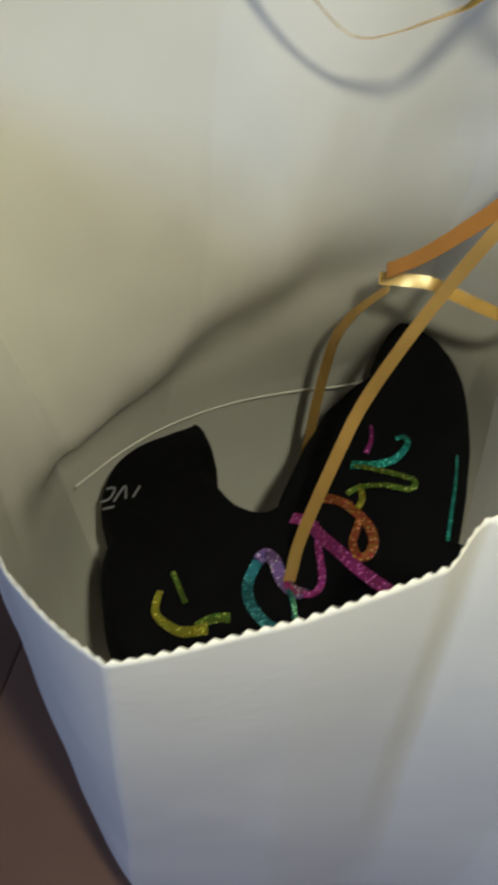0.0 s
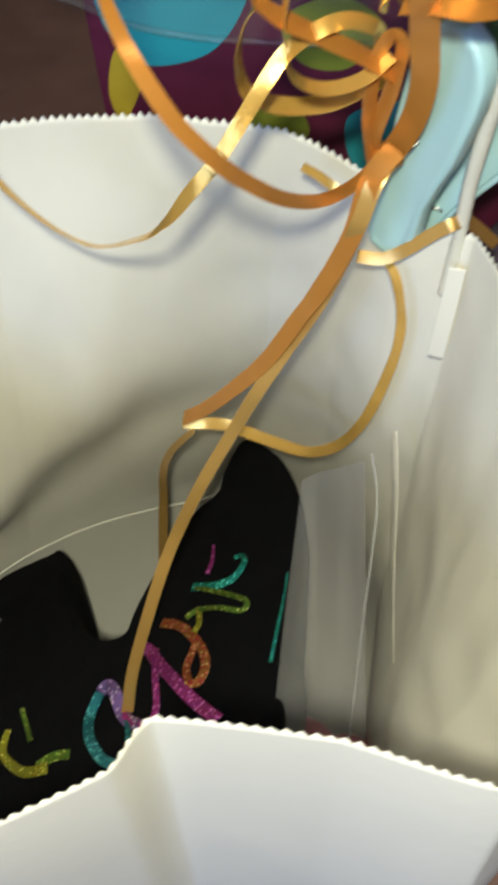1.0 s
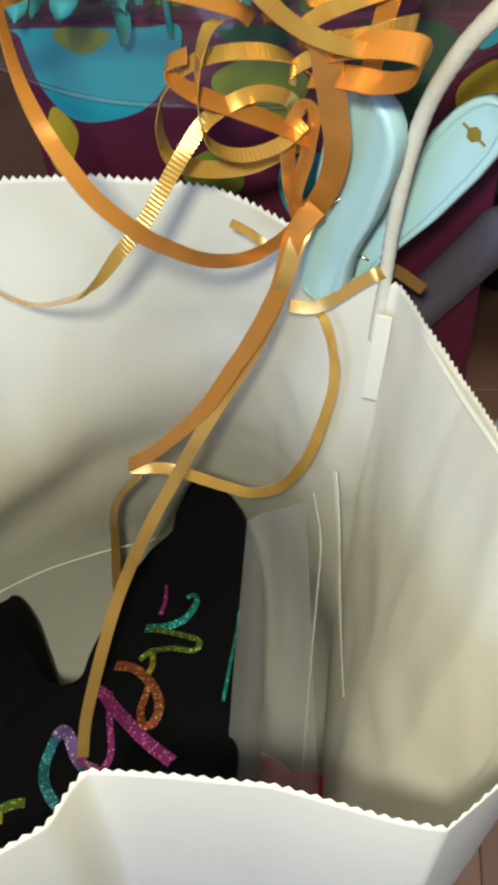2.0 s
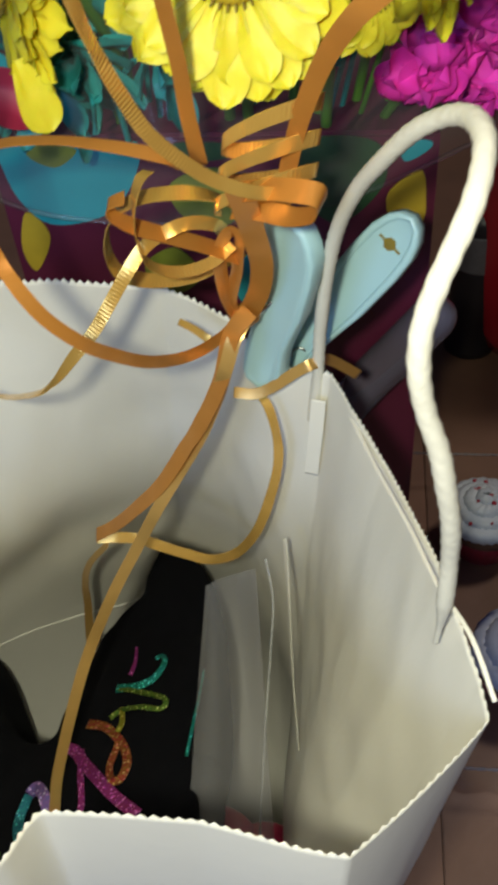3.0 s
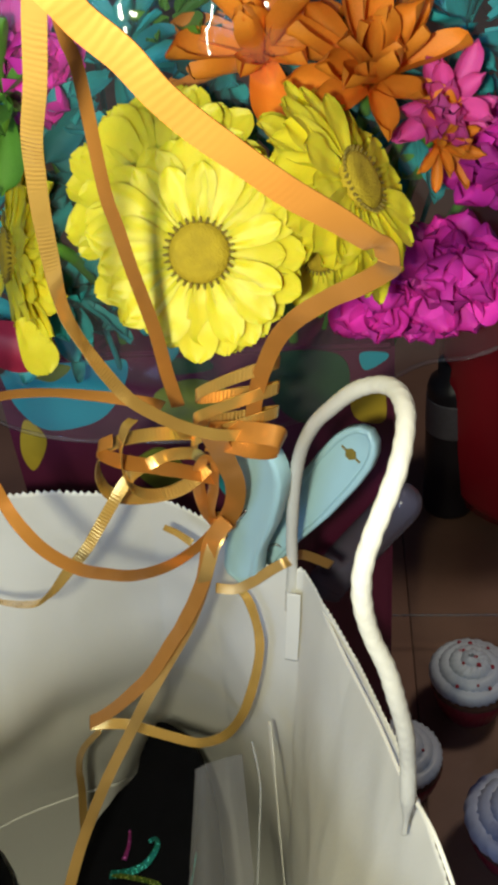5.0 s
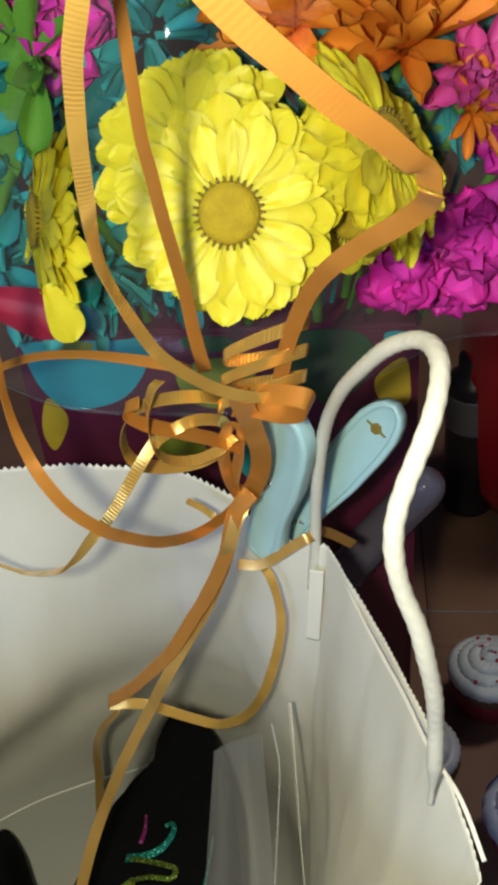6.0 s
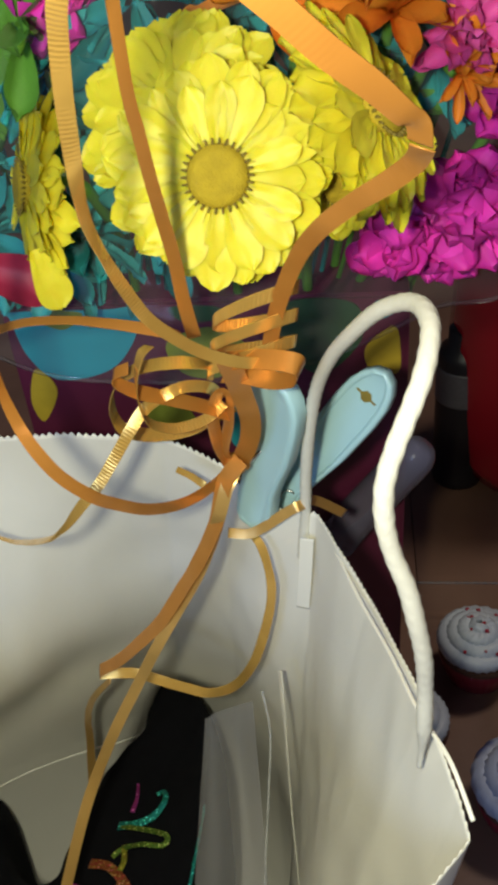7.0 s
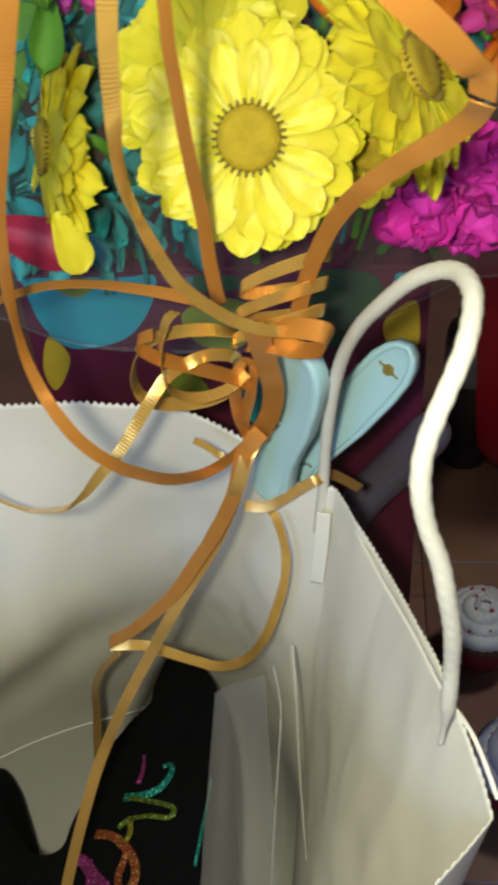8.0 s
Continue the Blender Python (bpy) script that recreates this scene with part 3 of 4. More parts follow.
    # small white print, too blurred to read: plain bars
    for pts in ([(-0.0753, 0.2175), (-0.0712, 0.2183), (-0.0711, 0.2114), (-0.0753, 0.2086)], [(-0.0679, 0.209), (-0.0661, 0.2197), (-0.0619, 0.2104)], [(-0.0584, 0.2114), (-0.0581, 0.2194)], [(-0.072, 0.2041), (-0.0662, 0.2055)]):
        stroke(pts, WHITE_INK, 0.0013, "print_bar")
    return top


garment()


# ---- clear pouch of sweets beside the garment ----
def pouch():
    top = thing("clear_pouch", "clear crinkled plastic pouch holding rosy sweets", "plastic bag")
    bm = bmesh.new()
    rows = []
    for i in range(25):
        v = i / 24
        row = []
        for j in range(17):
            u = j / 16
            p = Vector((0.0970, 0.1622, 0.1250)).lerp(Vector((0.1363, 0.1541, 0.1250)), u).lerp(Vector((0.1009, 0.2500, 0.1987)).lerp(Vector((0.1257, 0.2360, 0.2302)), u), v)
            q = p * 42
            p += Vector((-0.008, -0.015, 0.006)) + Vector((0.3, -0.6, 0.5)) * (0.004 * noise.noise(Vector((u * 4, v * 1.5, 0))) + 0.0008 * noise.noise(q))
            row.append(bm.verts.new(p))
        rows.append(row)
    for r0, r1 in zip(rows, rows[1:]):
        for k in range(16):
            bm.faces.new((r0[k], r0[k + 1], r1[k + 1], r1[k]))
    film = part("film", bm, POUCH, top, "clear crinkled film")
    film.visible_shadow = False
    # the highlight on the film's edge is laid on as a thin pale strip
    part("edge", strip([(0.1194, 0.2380, 0.2201), (0.1228, 0.2260, 0.2078), (0.1223, 0.2100, 0.1931), (0.1209, 0.1920, 0.1727), (0.1198, 0.1720, 0.1504), (0.1184, 0.1560, 0.1211)], 0.0007, thick=0.0004, turns=((0, 20), (0.5, -30), (1, 25))), SHEEN, film, "film edge with its highlight added as a pale strip").visible_shadow = False
    for x, y, z, r in ((0.0994, 0.1755, 0.1000, 0.0140), (0.1157, 0.1717, 0.0950, 0.0130), (0.0871, 0.1637, 0.0950, 0.0120)):
        bm = bmesh.new()
        bmesh.ops.create_icosphere(bm, subdivisions=3, radius=r)
        for vert in bm.verts:
            vert.co *= 1 + 0.45 * noise.noise(vert.co * 70 + Vector((x, y, 0)) * 60)
            vert.co.z *= 0.75
            vert.co += Vector((x, y, z - 0.010))
        part("sweet", bm, ROSY, top, "rosy red sweet")
    return top


pouch()


# ---- curling ribbon ----
def ribbons():
    top = thing("curling_ribbon", "bunch of orange and gold curling ribbon tied in a knot", "ribbon")

    def add(pts, m, name="strand", **k):
        part(name, strip(pts, **k), m, top)

    add(TAIL, BROWN, turns=((0, 0), (0.3, 10), (0.5, -20), (1, 10)))
    add(TAIL_FOLD, ORANGE, turns=((0, 20), (1, 35)), width=0.006)
    add(CURL, GOLD, width=0.0048, turns=((0, 0), (0.5, 30), (1, 60)))
    add(DARK_TAIL, BROWN, turns=((0, 60), (0.4, 30), (1, 0)))
    add(PIN_TAIL, BROWN, width=0.0040)
    add(STUB, GOLD, width=0.0030, turns=((0, 40), (1, 10)))
    add(BIG_ARC, ORANGE, width=0.0036, turns=((0, 0), (0.45, 20), (0.64, 68), (0.78, 25), (1, 0)))
    add(GOLD_TAIL, GOLD, width=0.0037, turns=((0, 30), (0.25, 0), (0.52, 5), (0.62, 70), (0.8, 78), (1, 40)))
    add(LOOP_A, GOLD, centre=(0.108, 0.213, 0.388))
    add(LOOP_B, ORANGE, centre=(0.110, 0.207, 0.400))
    add(LOOP_C, GOLD, width=0.0036, centre=(0.113, 0.214, 0.386))
    add(UP_MAIN, ORANGE, width=0.0066, turns=((0, 0), (1, 15)))
    add(UP_LEFT, ORANGE, width=0.0046, turns=((0, 20), (0.5, 60), (1, 10)))
    add(UP_NARROW, ORANGE, width=0.0042, taper=(1.0, 0.4), turns=((0, 0), (1, 50)))
    add(UP_CRINKLE, GOLD, width=0.0033, turns=((0, 0), (0.28, 15), (0.40, 60), (0.50, 58), (0.62, 15), (1, 0)))
    add(UP_RIGHT, ORANGE, width=0.0044, turns=((0, 0), (1, 20)))
    add(UP_RETURN, ORANGE, turns=((0, -10), (1, 0)), width=0.0045)
    add(SIDE_THIN, ORANGE, width=0.0036, turns=((0, 0), (0.5, 55), (1, 60)))
    add(BAND, ORANGE, centre=(0.13, 0.212, 0.402), width=0.006)
    axis = [Vector(p) for p in COIL_AXIS]
    across, deep = Vector((0.99, 0.096, -0.086)), Vector((-0.12, 0.80, -0.60))
    coil = []
    for i in range(44):
        q = i / 43
        a = q * 2 * math.pi * 2.6 + 2.6
        coil.append(axis[0].lerp(axis[1], q) + across * (math.cos(a) * 0.0132 * (1 - 0.12 * q)) + deep * (math.sin(a) * 0.0090) + Vector((0, 0, 0.0035 * math.cos(a))))
    part("coil", strip_round(coil, axis), GOLD, top, "springy gold ribbon coil")
    bm = bmesh.new()
    bmesh.ops.create_icosphere(bm, subdivisions=3, radius=1)
    for v in bm.verts:
        v.co = Vector((0.1193, 0.2400, 0.3442)) + Vector((v.co.x * 0.0046, v.co.y * 0.0035, v.co.z * 0.0042)) * (1 + 0.25 * noise.noise(v.co * 2.2))
    part("knot", bm, ORANGE, top, "tight orange ribbon knot")
    return top


def strip_round(line, axis):
    """A ribbon wound round an axis, its width along that axis."""
    bm = bmesh.new()
    uv = bm.loops.layers.uv.new("UVMap")
    along = (axis[-1] - axis[0]).normalized()
    rows, run = [], 0.0
    fine = spline(line, 4)
    for i, q in enumerate(fine):
        if i:
            run += (q - fine[i - 1]).length
        c = axis[0] + along * (q - axis[0]).dot(along)
        nor = (q - c).normalized() * 0.00015
        rows.append((run, [bm.verts.new(q + along * a * 0.0026 + nor * b) for a, b in ((-1, 1), (1, 1), (1, -1), (-1, -1))]))
    for (u0, r0), (u1, r1) in zip(rows, rows[1:]):
        for k in range(4):
            j = (k + 1) % 4
            f = bm.faces.new((r0[k], r0[j], r1[j], r1[k]))
            for loop, u in zip(f.loops, (u0, u0, u1, u1)):
                loop[uv].uv = (u * 10, 0)
    bm.faces.new(rows[0][1]), bm.faces.new(rows[-1][1])
    for (u0, r0), (u1, r1) in zip(rows, rows[1:]):
        for k in range(4):
            e = bm.edges.get((r0[k], r1[k]))
            e.smooth = False
    return bm


ribbons()


# ---- clothes peg ----
def peg():
    top = thing("clothes_peg", "pale blue plastic clothes peg clipped to the bag", "clothes peg")

    def lever(jaw, end, normal, length, broad, name, pan_z=0.0012):
        jaw, end, normal = Vector(jaw), Vector(end), Vector(normal)
        x = (end - jaw).normalized()
        z = (normal - x * normal.dot(x)).normalized()
        y = z.cross(x)
        m = Matrix((x, y, z)).transposed().to_4x4()
        m.translation = jaw
        # outline: narrow jaw, waist at the spring, broad round thumb end
        half = [(length * a, b * broad) for a, b in ((0.0, 0.0040), (0.04, 0.0056), (0.18, 0.0062), (0.32, 0.0056), (0.44, 0.0066), (0.58, 0.0080), (0.78, 0.0084), (0.88, 0.0078), (0.94, 0.0062), (0.98, 0.0038))]
        outline = [(a, b) for a, b in half] + [(length, 0.0)] + [(a, -b) for a, b in reversed(half)]
        bm = bmesh.new()
        low = [bm.verts.new((a, b, -0.0036)) for a, b in outline]
        mid = [bm.verts.new((a, b, 0.0016)) for a, b in outline]
        rim = [bm.verts.new((a + (0.0006 if a < 0.4 * length else -0.0008), b * 0.90, 0.0024)) for a, b in outline]
        inn = [bm.verts.new((max(0.002, a - 0.0018 if a > 0.4 * length else a + 0.0015), b * 0.76, 0.0024)) for a, b in outline]
        pan = [bm.verts.new((max(0.002, a - 0.0022 if a > 0.4 * length else a + 0.002), b * 0.70, pan_z)) for a, b in outline]
        k = len(outline)
        for r0, r1 in zip((low, mid, rim, inn), (mid, rim, inn, pan)):
            for i in range(k):
                bm.faces.new((r0[i], r0[(i + 1) % k], r1[(i + 1) % k], r1[i]))
        bm.faces.new(low), bm.faces.new(pan)
        bm.transform(m)
        body = part(name, bm, BLUE, top)
        body.modifiers.new("soft", "BEVEL").width = 0.0004
        return m

    m1 = lever((0.1190, 0.2680, 0.2875), (0.1722, 0.2680, 0.3624), (-0.06, -0.74, 0.66), 0.0922, 1.16, "back_lever")
    m2 = lever((0.1199, 0.2570, 0.3000), (0.1364, 0.2360, 0.3801), (-0.36, -0.74, 0.52), 0.0868, 1.34, "front_lever", 0.0022)
    # slotted hole in the thumb end: a dark plate for the shade inside it
    slot = [(0.0004, 0.0046), (0.0004, 0.0024), (0.0021, 0.0010), (0.0021, -0.0010), (0.0004, -0.0024), (0.0004, -0.0046)]
    pts = slot + [(-a, b) for a, b in reversed(slot)]
    bm = bmesh.new()
    ring = []
    for a, b in pts:
        v = Vector((0.0797 + a, b, 0.0014))
        if not ring or (ring[-1].co - v).length > 1e-5:
            ring.append(bm.verts.new(v))
    f = bm.faces.new(ring)
    ext = bmesh.ops.extrude_face_region(bm, geom=[f])
    for v in [e for e in ext["geom"] if isinstance(e, bmesh.types.BMVert)]:
        v.co.z -= 0.0006
    bm.transform(m1)
    part("slot", bm, FLORET_SLOT, top, "dark plate painted as the shade in the slotted hole", smooth=False)
    bm = bmesh.new()
    pivot = m1 @ Vector((0.024, 0, -0.003))
    line = [pivot + Vector((math.cos(i * 0.6) * 0.003, -0.005 + i * 0.00022, math.sin(i * 0.6) * 0.003)) for i in range(46)]
    part("spring", tube([tuple(p) for p in line], 0.0006, 6, 2), STEEL, top, "steel wire spring")
    a = Vector((0.1255, 0.2430, 0.3448))
    part("spring_wire", tube([tuple(a + Vector((-0.004, -0.002, -0.002))), tuple(a), tuple(a + Vector((0.006, 0.004, 0.005))), tuple(a + Vector((0.010, 0.008, 0.004)))], 0.0007, 8, 4), STEEL, top, "steel wire end")
    return top


peg()


# ---- flowers ----
def petal_mesh(name, length, width, cup, curl, notch, material, seed):
    """One petal along +x from the origin, cupped across and curling along."""
    bm = bmesh.new()
    nx, ny = 14, 9
    rows = []
    for i in range(nx):
        s = i / (nx - 1)
        w = width * (0.30 + 0.70 * math.sin(min(1, s * 1.25) * math.pi / 2)) * (1 if s < 0.66 else math.sqrt(max(0.004, 1 - ((s - 0.66) / 0.342) ** 2)))
        row = []
        for j in range(ny):
            u = j / (ny - 1) * 2 - 1
            x = length * (s - (notch * (1 - abs(abs(u) - 0.5) * 2) * -0.4 + notch * (1 - abs(u)) * 0.5) * max(0, s - 0.8) * 5 * 0.3)
            z = cup * width * u * u - curl * length * s * s + 0.022 * width * math.cos(u * math.pi * 5) * min(1, 3 * s) * (1 - 0.6 * s)
            z += 0.05 * width * noise.noise(Vector((s * 4, u * 2, seed * 3.1)))
            row.append(bm.verts.new((x, u * w / 2, z)))
        rows.append(row)
    for r0, r1 in zip(rows, rows[1:]):
        for k in range(ny - 1):
            bm.faces.new((r0[k], r0[k + 1], r1[k + 1], r1[k]))
    me = bpy.data.meshes.new(name)
    bm.to_mesh(me)
    bm.free()
    for p in me.polygons:
        p.use_smooth = True
    me.materials.append(material)
    return me


PETALS = [petal_mesh("petal", 1.0, 0.56, 0.09, c, 0.03, PETAL, i) for i, c in enumerate((0.10, 0.18, 0.04, 0.24))]


def facing(place, aim, spin=0.0):
    z = (Vector(aim) - Vector(place)).normalized()
    x = Vector((1, 0, 0.1)).cross(z).normalized()
    m = Matrix((x, z.cross(x), z)).transposed().to_4x4()
    m.translation = place
    return m @ Matrix.Rotation(radians(spin), 4, "Z")


def stem_to_bag(top, radius):
    """The stem, bending back and down into the gift bag behind."""
    m = top.matrix_world
    a, back = m.translation, m.to_3x3() @ Vector((0, 0, -1))
    end = Vector((0.02 + 0.8 * (a.x - 0.02), 0.395, 0.28))
    line = [a + back * 0.002, a + back * 0.02, (a + back * 0.03).lerp(end, 0.5) + Vector((0, 0.01, 0.01)), end]
    inv = m.inverted()
    part("stem", tube([tuple(inv @ p) for p in line], radius, 8, 6), GREEN, top, "green stem")


def daisy(place, aim, radius, seed, label, rows=((21, 1.0, -2), (19, 0.93, 6), (16, 0.80, 15)), droop=1.0):
    rnd = random.Random(seed)
    top = thing("daisy", label, "flower", facing(place, aim, rnd.uniform(0, 90)), "flowers of the bouquet")
    disc_r = radius * 0.265
    bm = lathe([(disc_r * 1.0, -0.002), (disc_r, 0.0), (disc_r * 0.93, disc_r * 0.20), (disc_r * 0.7, disc_r * 0.30), (disc_r * 0.35, disc_r * 0.28), (0.0004, disc_r * 0.24)], 28)
    part("disc", bm, DISC, top, "golden yellow flower centre")
    bm = bmesh.new()
    for i in range(30):
        a = i / 30 * 2 * math.pi
        m = Matrix.Translation((math.cos(a) * disc_r * 1.02, math.sin(a) * disc_r * 1.02, disc_r * 0.12)) @ Matrix.Rotation(a, 4, "Z") @ Matrix.Rotation(0.9, 4, "Y")
        bmesh.ops.create_cone(bm, cap_ends=True, segments=5, radius1=disc_r * 0.07, radius2=disc_r * 0.04, depth=disc_r * 0.30, matrix=m)
    tagged(part("floret_ring", bm, FLORET_SLOT, top, "ring of small brown florets"), kind="stuff")
    for count, reach, lift in rows:
        off = rnd.uniform(0, 6)
        for i in range(count):
            a = (i + rnd.uniform(-0.22, 0.22)) / count * 2 * math.pi + off
            ob = new("petal", rnd.choice(PETALS))
            ob.parent = top
            ln = radius * reach * rnd.uniform(0.92, 1.06) - disc_r * 0.75
            wd = ln * rnd.uniform(0.85, 1.05) * (0.86 if reach > 0.8 else 1.0)
            tilt = radians(-lift * rnd.uniform(0.6, 1.2) + 8 * droop)
            ob.matrix_local = Matrix.Rotation(a, 4, "Z") @ Matrix.Translation((disc_r * 0.75, 0, -0.0025 + lift * 0.00007)) @ Matrix.Rotation(tilt, 4, "Y") @ Matrix.Rotation(rnd.uniform(-0.14, 0.14), 4, "X") @ Matrix.Diagonal((ln, wd, ln, 1))
    stem_to_bag(top, 0.0022)
    return top


CAMSIDE = Vector((0.155, -0.02, 0.545))
daisy((0.1243, 0.2300, 0.4520), CAMSIDE, 0.0325, 1, "fully open bright yellow daisy, foremost in the bouquet")
daisy((0.1690, 0.2480, 0.4630), (0.42, 0.16, 0.62), 0.033, 2, "yellow daisy turned sideways beside the foremost daisy")
daisy((0.0560, 0.2660, 0.4376), (-0.25, 0.12, 0.52), 0.030, 3, "yellow daisy half hidden at the edge of the bouquet")
daisy((0.1115, 0.2520, 0.4617), (0.08, 0.03, 0.62), 0.034, 4, "yellow daisy tucked behind the foremost daisy")
daisy((0.1573, 0.2620, 0.4345), (0.22, 0.05, 0.40), 0.022, 5, "small yellow daisy deep in the bouquet")


def ruffle(place, aim, radius, material, seed, label, name="carnation", count=34):
    """A ruffled flower of many crinkled petals."""
    rnd = random.Random(seed)
    top = thing(name, label, "flower", facing(place, aim), "flowers of the bouquet")
    forms = [petal_mesh("petal", 1.0, 0.95, 0.35, c, 0.9, material, seed + i) for i, c in enumerate((0.1, -0.25, 0.3))]
    for i in range(count):
        s = i / count
        ob = new("petal", rnd.choice(forms))
        ob.parent = top
        ln = radius * rnd.uniform(0.65, 1.0)
        ob.matrix_local = Matrix.Rotation(i * 2.4, 4, "Z") @ Matrix.Translation((radius * 0.1, 0, rnd.uniform(-0.004, 0.002))) @ Matrix.Rotation(radians(-82 + 92 * s + rnd.uniform(-14, 14)), 4, "Y") @ Matrix.Rotation(rnd.uniform(-0.7, 0.7), 4, "X") @ Matrix.Diagonal((ln, ln * rnd.uniform(0.6, 1.0), ln * 1.1, 1))
    stem_to_bag(top, 0.002)
    return top


def spiky(place, aim, radius, material, seed, label, count=26, name="spider_mum", broad=0.24):
    """An open flower of long narrow petals."""
    rnd = random.Random(seed)
    top = thing(name, label, "flower", facing(place, aim), "flowers of the bouquet")
    forms = [petal_mesh("petal", 1.0, broad, 0.5, c, 0.2, material, seed + i) for i, c in enumerate((0.05, -0.15, 0.2))]
    for i in range(count):
        ob = new("petal", rnd.choice(forms))
        ob.parent = top
        ln = radius * rnd.uniform(0.75, 1.05)
        ob.matrix_local = Matrix.Rotation(i * 2.4, 4, "Z") @ Matrix.Rotation(radians(-75 * (1 - i / count) - rnd.uniform(0, 18)), 4, "Y") @ Matrix.Rotation(rnd.uniform(-0.6, 0.6), 4, "X") @ Matrix.Diagonal((ln, ln * 1.1, ln, 1))
    stem_to_bag(top, 0.002)
    return top


ruffle((0.1766, 0.2850, 0.4052), CAMSIDE, 0.017, MAGENTA, 11, "small ruffled magenta flower at the foot of the bouquet")
ruffle((0.2022, 0.2850, 0.4151), CAMSIDE, 0.021, MAGENTA, 12, "ruffled magenta flower at the side of the bouquet")
ruffle((0.1922, 0.3000, 0.3961), CAMSIDE, 0.017, MAGENTA, 19, "ruffled magenta flower low in the bouquet")
ruffle((0.2121, 0.2950, 0.4506), CAMSIDE, 0.019, MAGENTA, 13, "ruffled magenta flower beside orange petals")
ruffle((0.0658, 0.3000, 0.4872), CAMSIDE, 0.019, MAGENTA, 14, "ruffled magenta flower among teal leaves")
spiky((0.1959, 0.2900, 0.4690), CAMSIDE, 0.020, PINKP, 15, "pink flower with narrow pointed petals", broad=0.34)
spiky((0.1728, 0.2920, 0.4766), (0.2, 0.1, 0.7), 0.034, ORANGEP, 16, "bright orange flower with long narrow petals", broad=0.30)
spiky((0.1404, 0.3020, 0.4827), (0.1, 0.1, 0.8), 0.034, ORANGEP, 17, "deep orange flower with broad petals", broad=0.34)
spiky((0.1932, 0.2840, 0.4598), (0.30, 0.1, 0.5), 0.018, ORANGEP, 18, "small orange flower tipped with white", 14)


def foliage(name, label, places, material, size, seed, per=26):
    """A spray of small pointed leaves on stalks."""
    rnd = random.Random(seed)
    top = thing(name, label, "foliage", None, "foliage of the bouquet")
    form = petal_mesh("leaf", 1.0, 0.42, 0.3, 0.2, 0, material, seed)
    for c in places:
        c = Vector(c)
        part("stalk", tube([(0.02 + 0.8 * (c.x - 0.02), 0.385, 0.28), tuple(c + Vector((0.002, 0.03, -0.03))), tuple(c)], 0.0012, 6, 4), material, top)
        for i in range(per):
            ob = new("leaf", form)
            ob.parent = top
            ln = size * rnd.uniform(0.6, 1.2)
            d = Vector((rnd.gauss(0, 1), rnd.gauss(-0.3, 0.8), rnd.gauss(0.2, 1))).normalized()
            ob.matrix_local = Matrix.Translation(c + d * rnd.uniform(0, 0.014)) @ d.to_track_quat("X", "Z").to_matrix().to_4x4() @ Matrix.Rotation(rnd.uniform(-1, 1), 4, "X") @ Matrix.Diagonal((ln, ln, ln, 1))
    return top


foliage("teal_foliage", "dyed teal leaves between the flowers", [(0.0567, 0.3050, 0.4624), (0.0635, 0.2950, 0.4058), (0.0764, 0.3100, 0.4405), (0.0366, 0.3050, 0.4306), (0.0914, 0.3100, 0.4802), (0.0418, 0.3100, 0.4901), (0.1210, 0.3200, 0.4751), (0.2051, 0.3200, 0.4800), (0.1607, 0.3150, 0.4702), (0.1506, 0.3200, 0.4306), (0.0215, 0.3100, 0.4007), (0.0861, 0.3150, 0.4007), (0.1109, 0.3200, 0.4107), (0.0016, 0.3200, 0.4404), (0.0462, 0.3200, 0.3857), (0.1902, 0.3250, 0.4503), (0.1310, 0.3250, 0.4999), (0.0715, 0.3250, 0.5098)], TEAL, 0.022, 21, 30)
foliage("green_foliage", "fresh green leaves between the flowers", [(0.0600, 0.2850, 0.4804), (0.0468, 0.3000, 0.4753), (0.1093, 0.3150, 0.4920), (0.1656, 0.3100, 0.4406), (0.0219, 0.3000, 0.4604)], GREEN, 0.022, 22, 8)
me = petal_mesh("leaf", 1.0, 0.36, 0.35, 0.06, 0, GREEN, 8)
ob = tagged(new("broad_leaf", me), "broad fresh green leaf at the side of the bouquet", "leaf", "foliage of the bouquet")
ob.matrix_world = Matrix.Translation((0.0321, 0.2960, 0.4285)) @ Vector((0.0269, -0.0080, 0.0635)).to_track_quat("X", "Z").to_matrix().to_4x4() @ Matrix.Rotation(-0.9, 4, "X") @ Matrix.Diagonal((0.069, 0.069, 0.069, 1))
me = petal_mesh("petal", 0.034, 0.017, 0.3, 0.1, 0, REDP, 5)
ob = tagged(new("loose_petal", me), "dull red loose petal lying under the clear wrap", "petal")
ob.matrix_world = Matrix.Translation((0.0321, 0.2620, 0.4130)) @ Euler((0.9, 0.25, -0.15)).to_matrix().to_4x4()
ob = tagged(new("loose_petal", PETALS[0]), "pale yellow loose petal under the clear wrap", "petal")
ob.matrix_world = Matrix.Translation((0.0607, 0.2500, 0.4231)) @ Euler((0.9, 1.3, -0.1)).to_matrix().to_4x4() @ Matrix.Diagonal((0.022, 0.022, 0.022, 1))


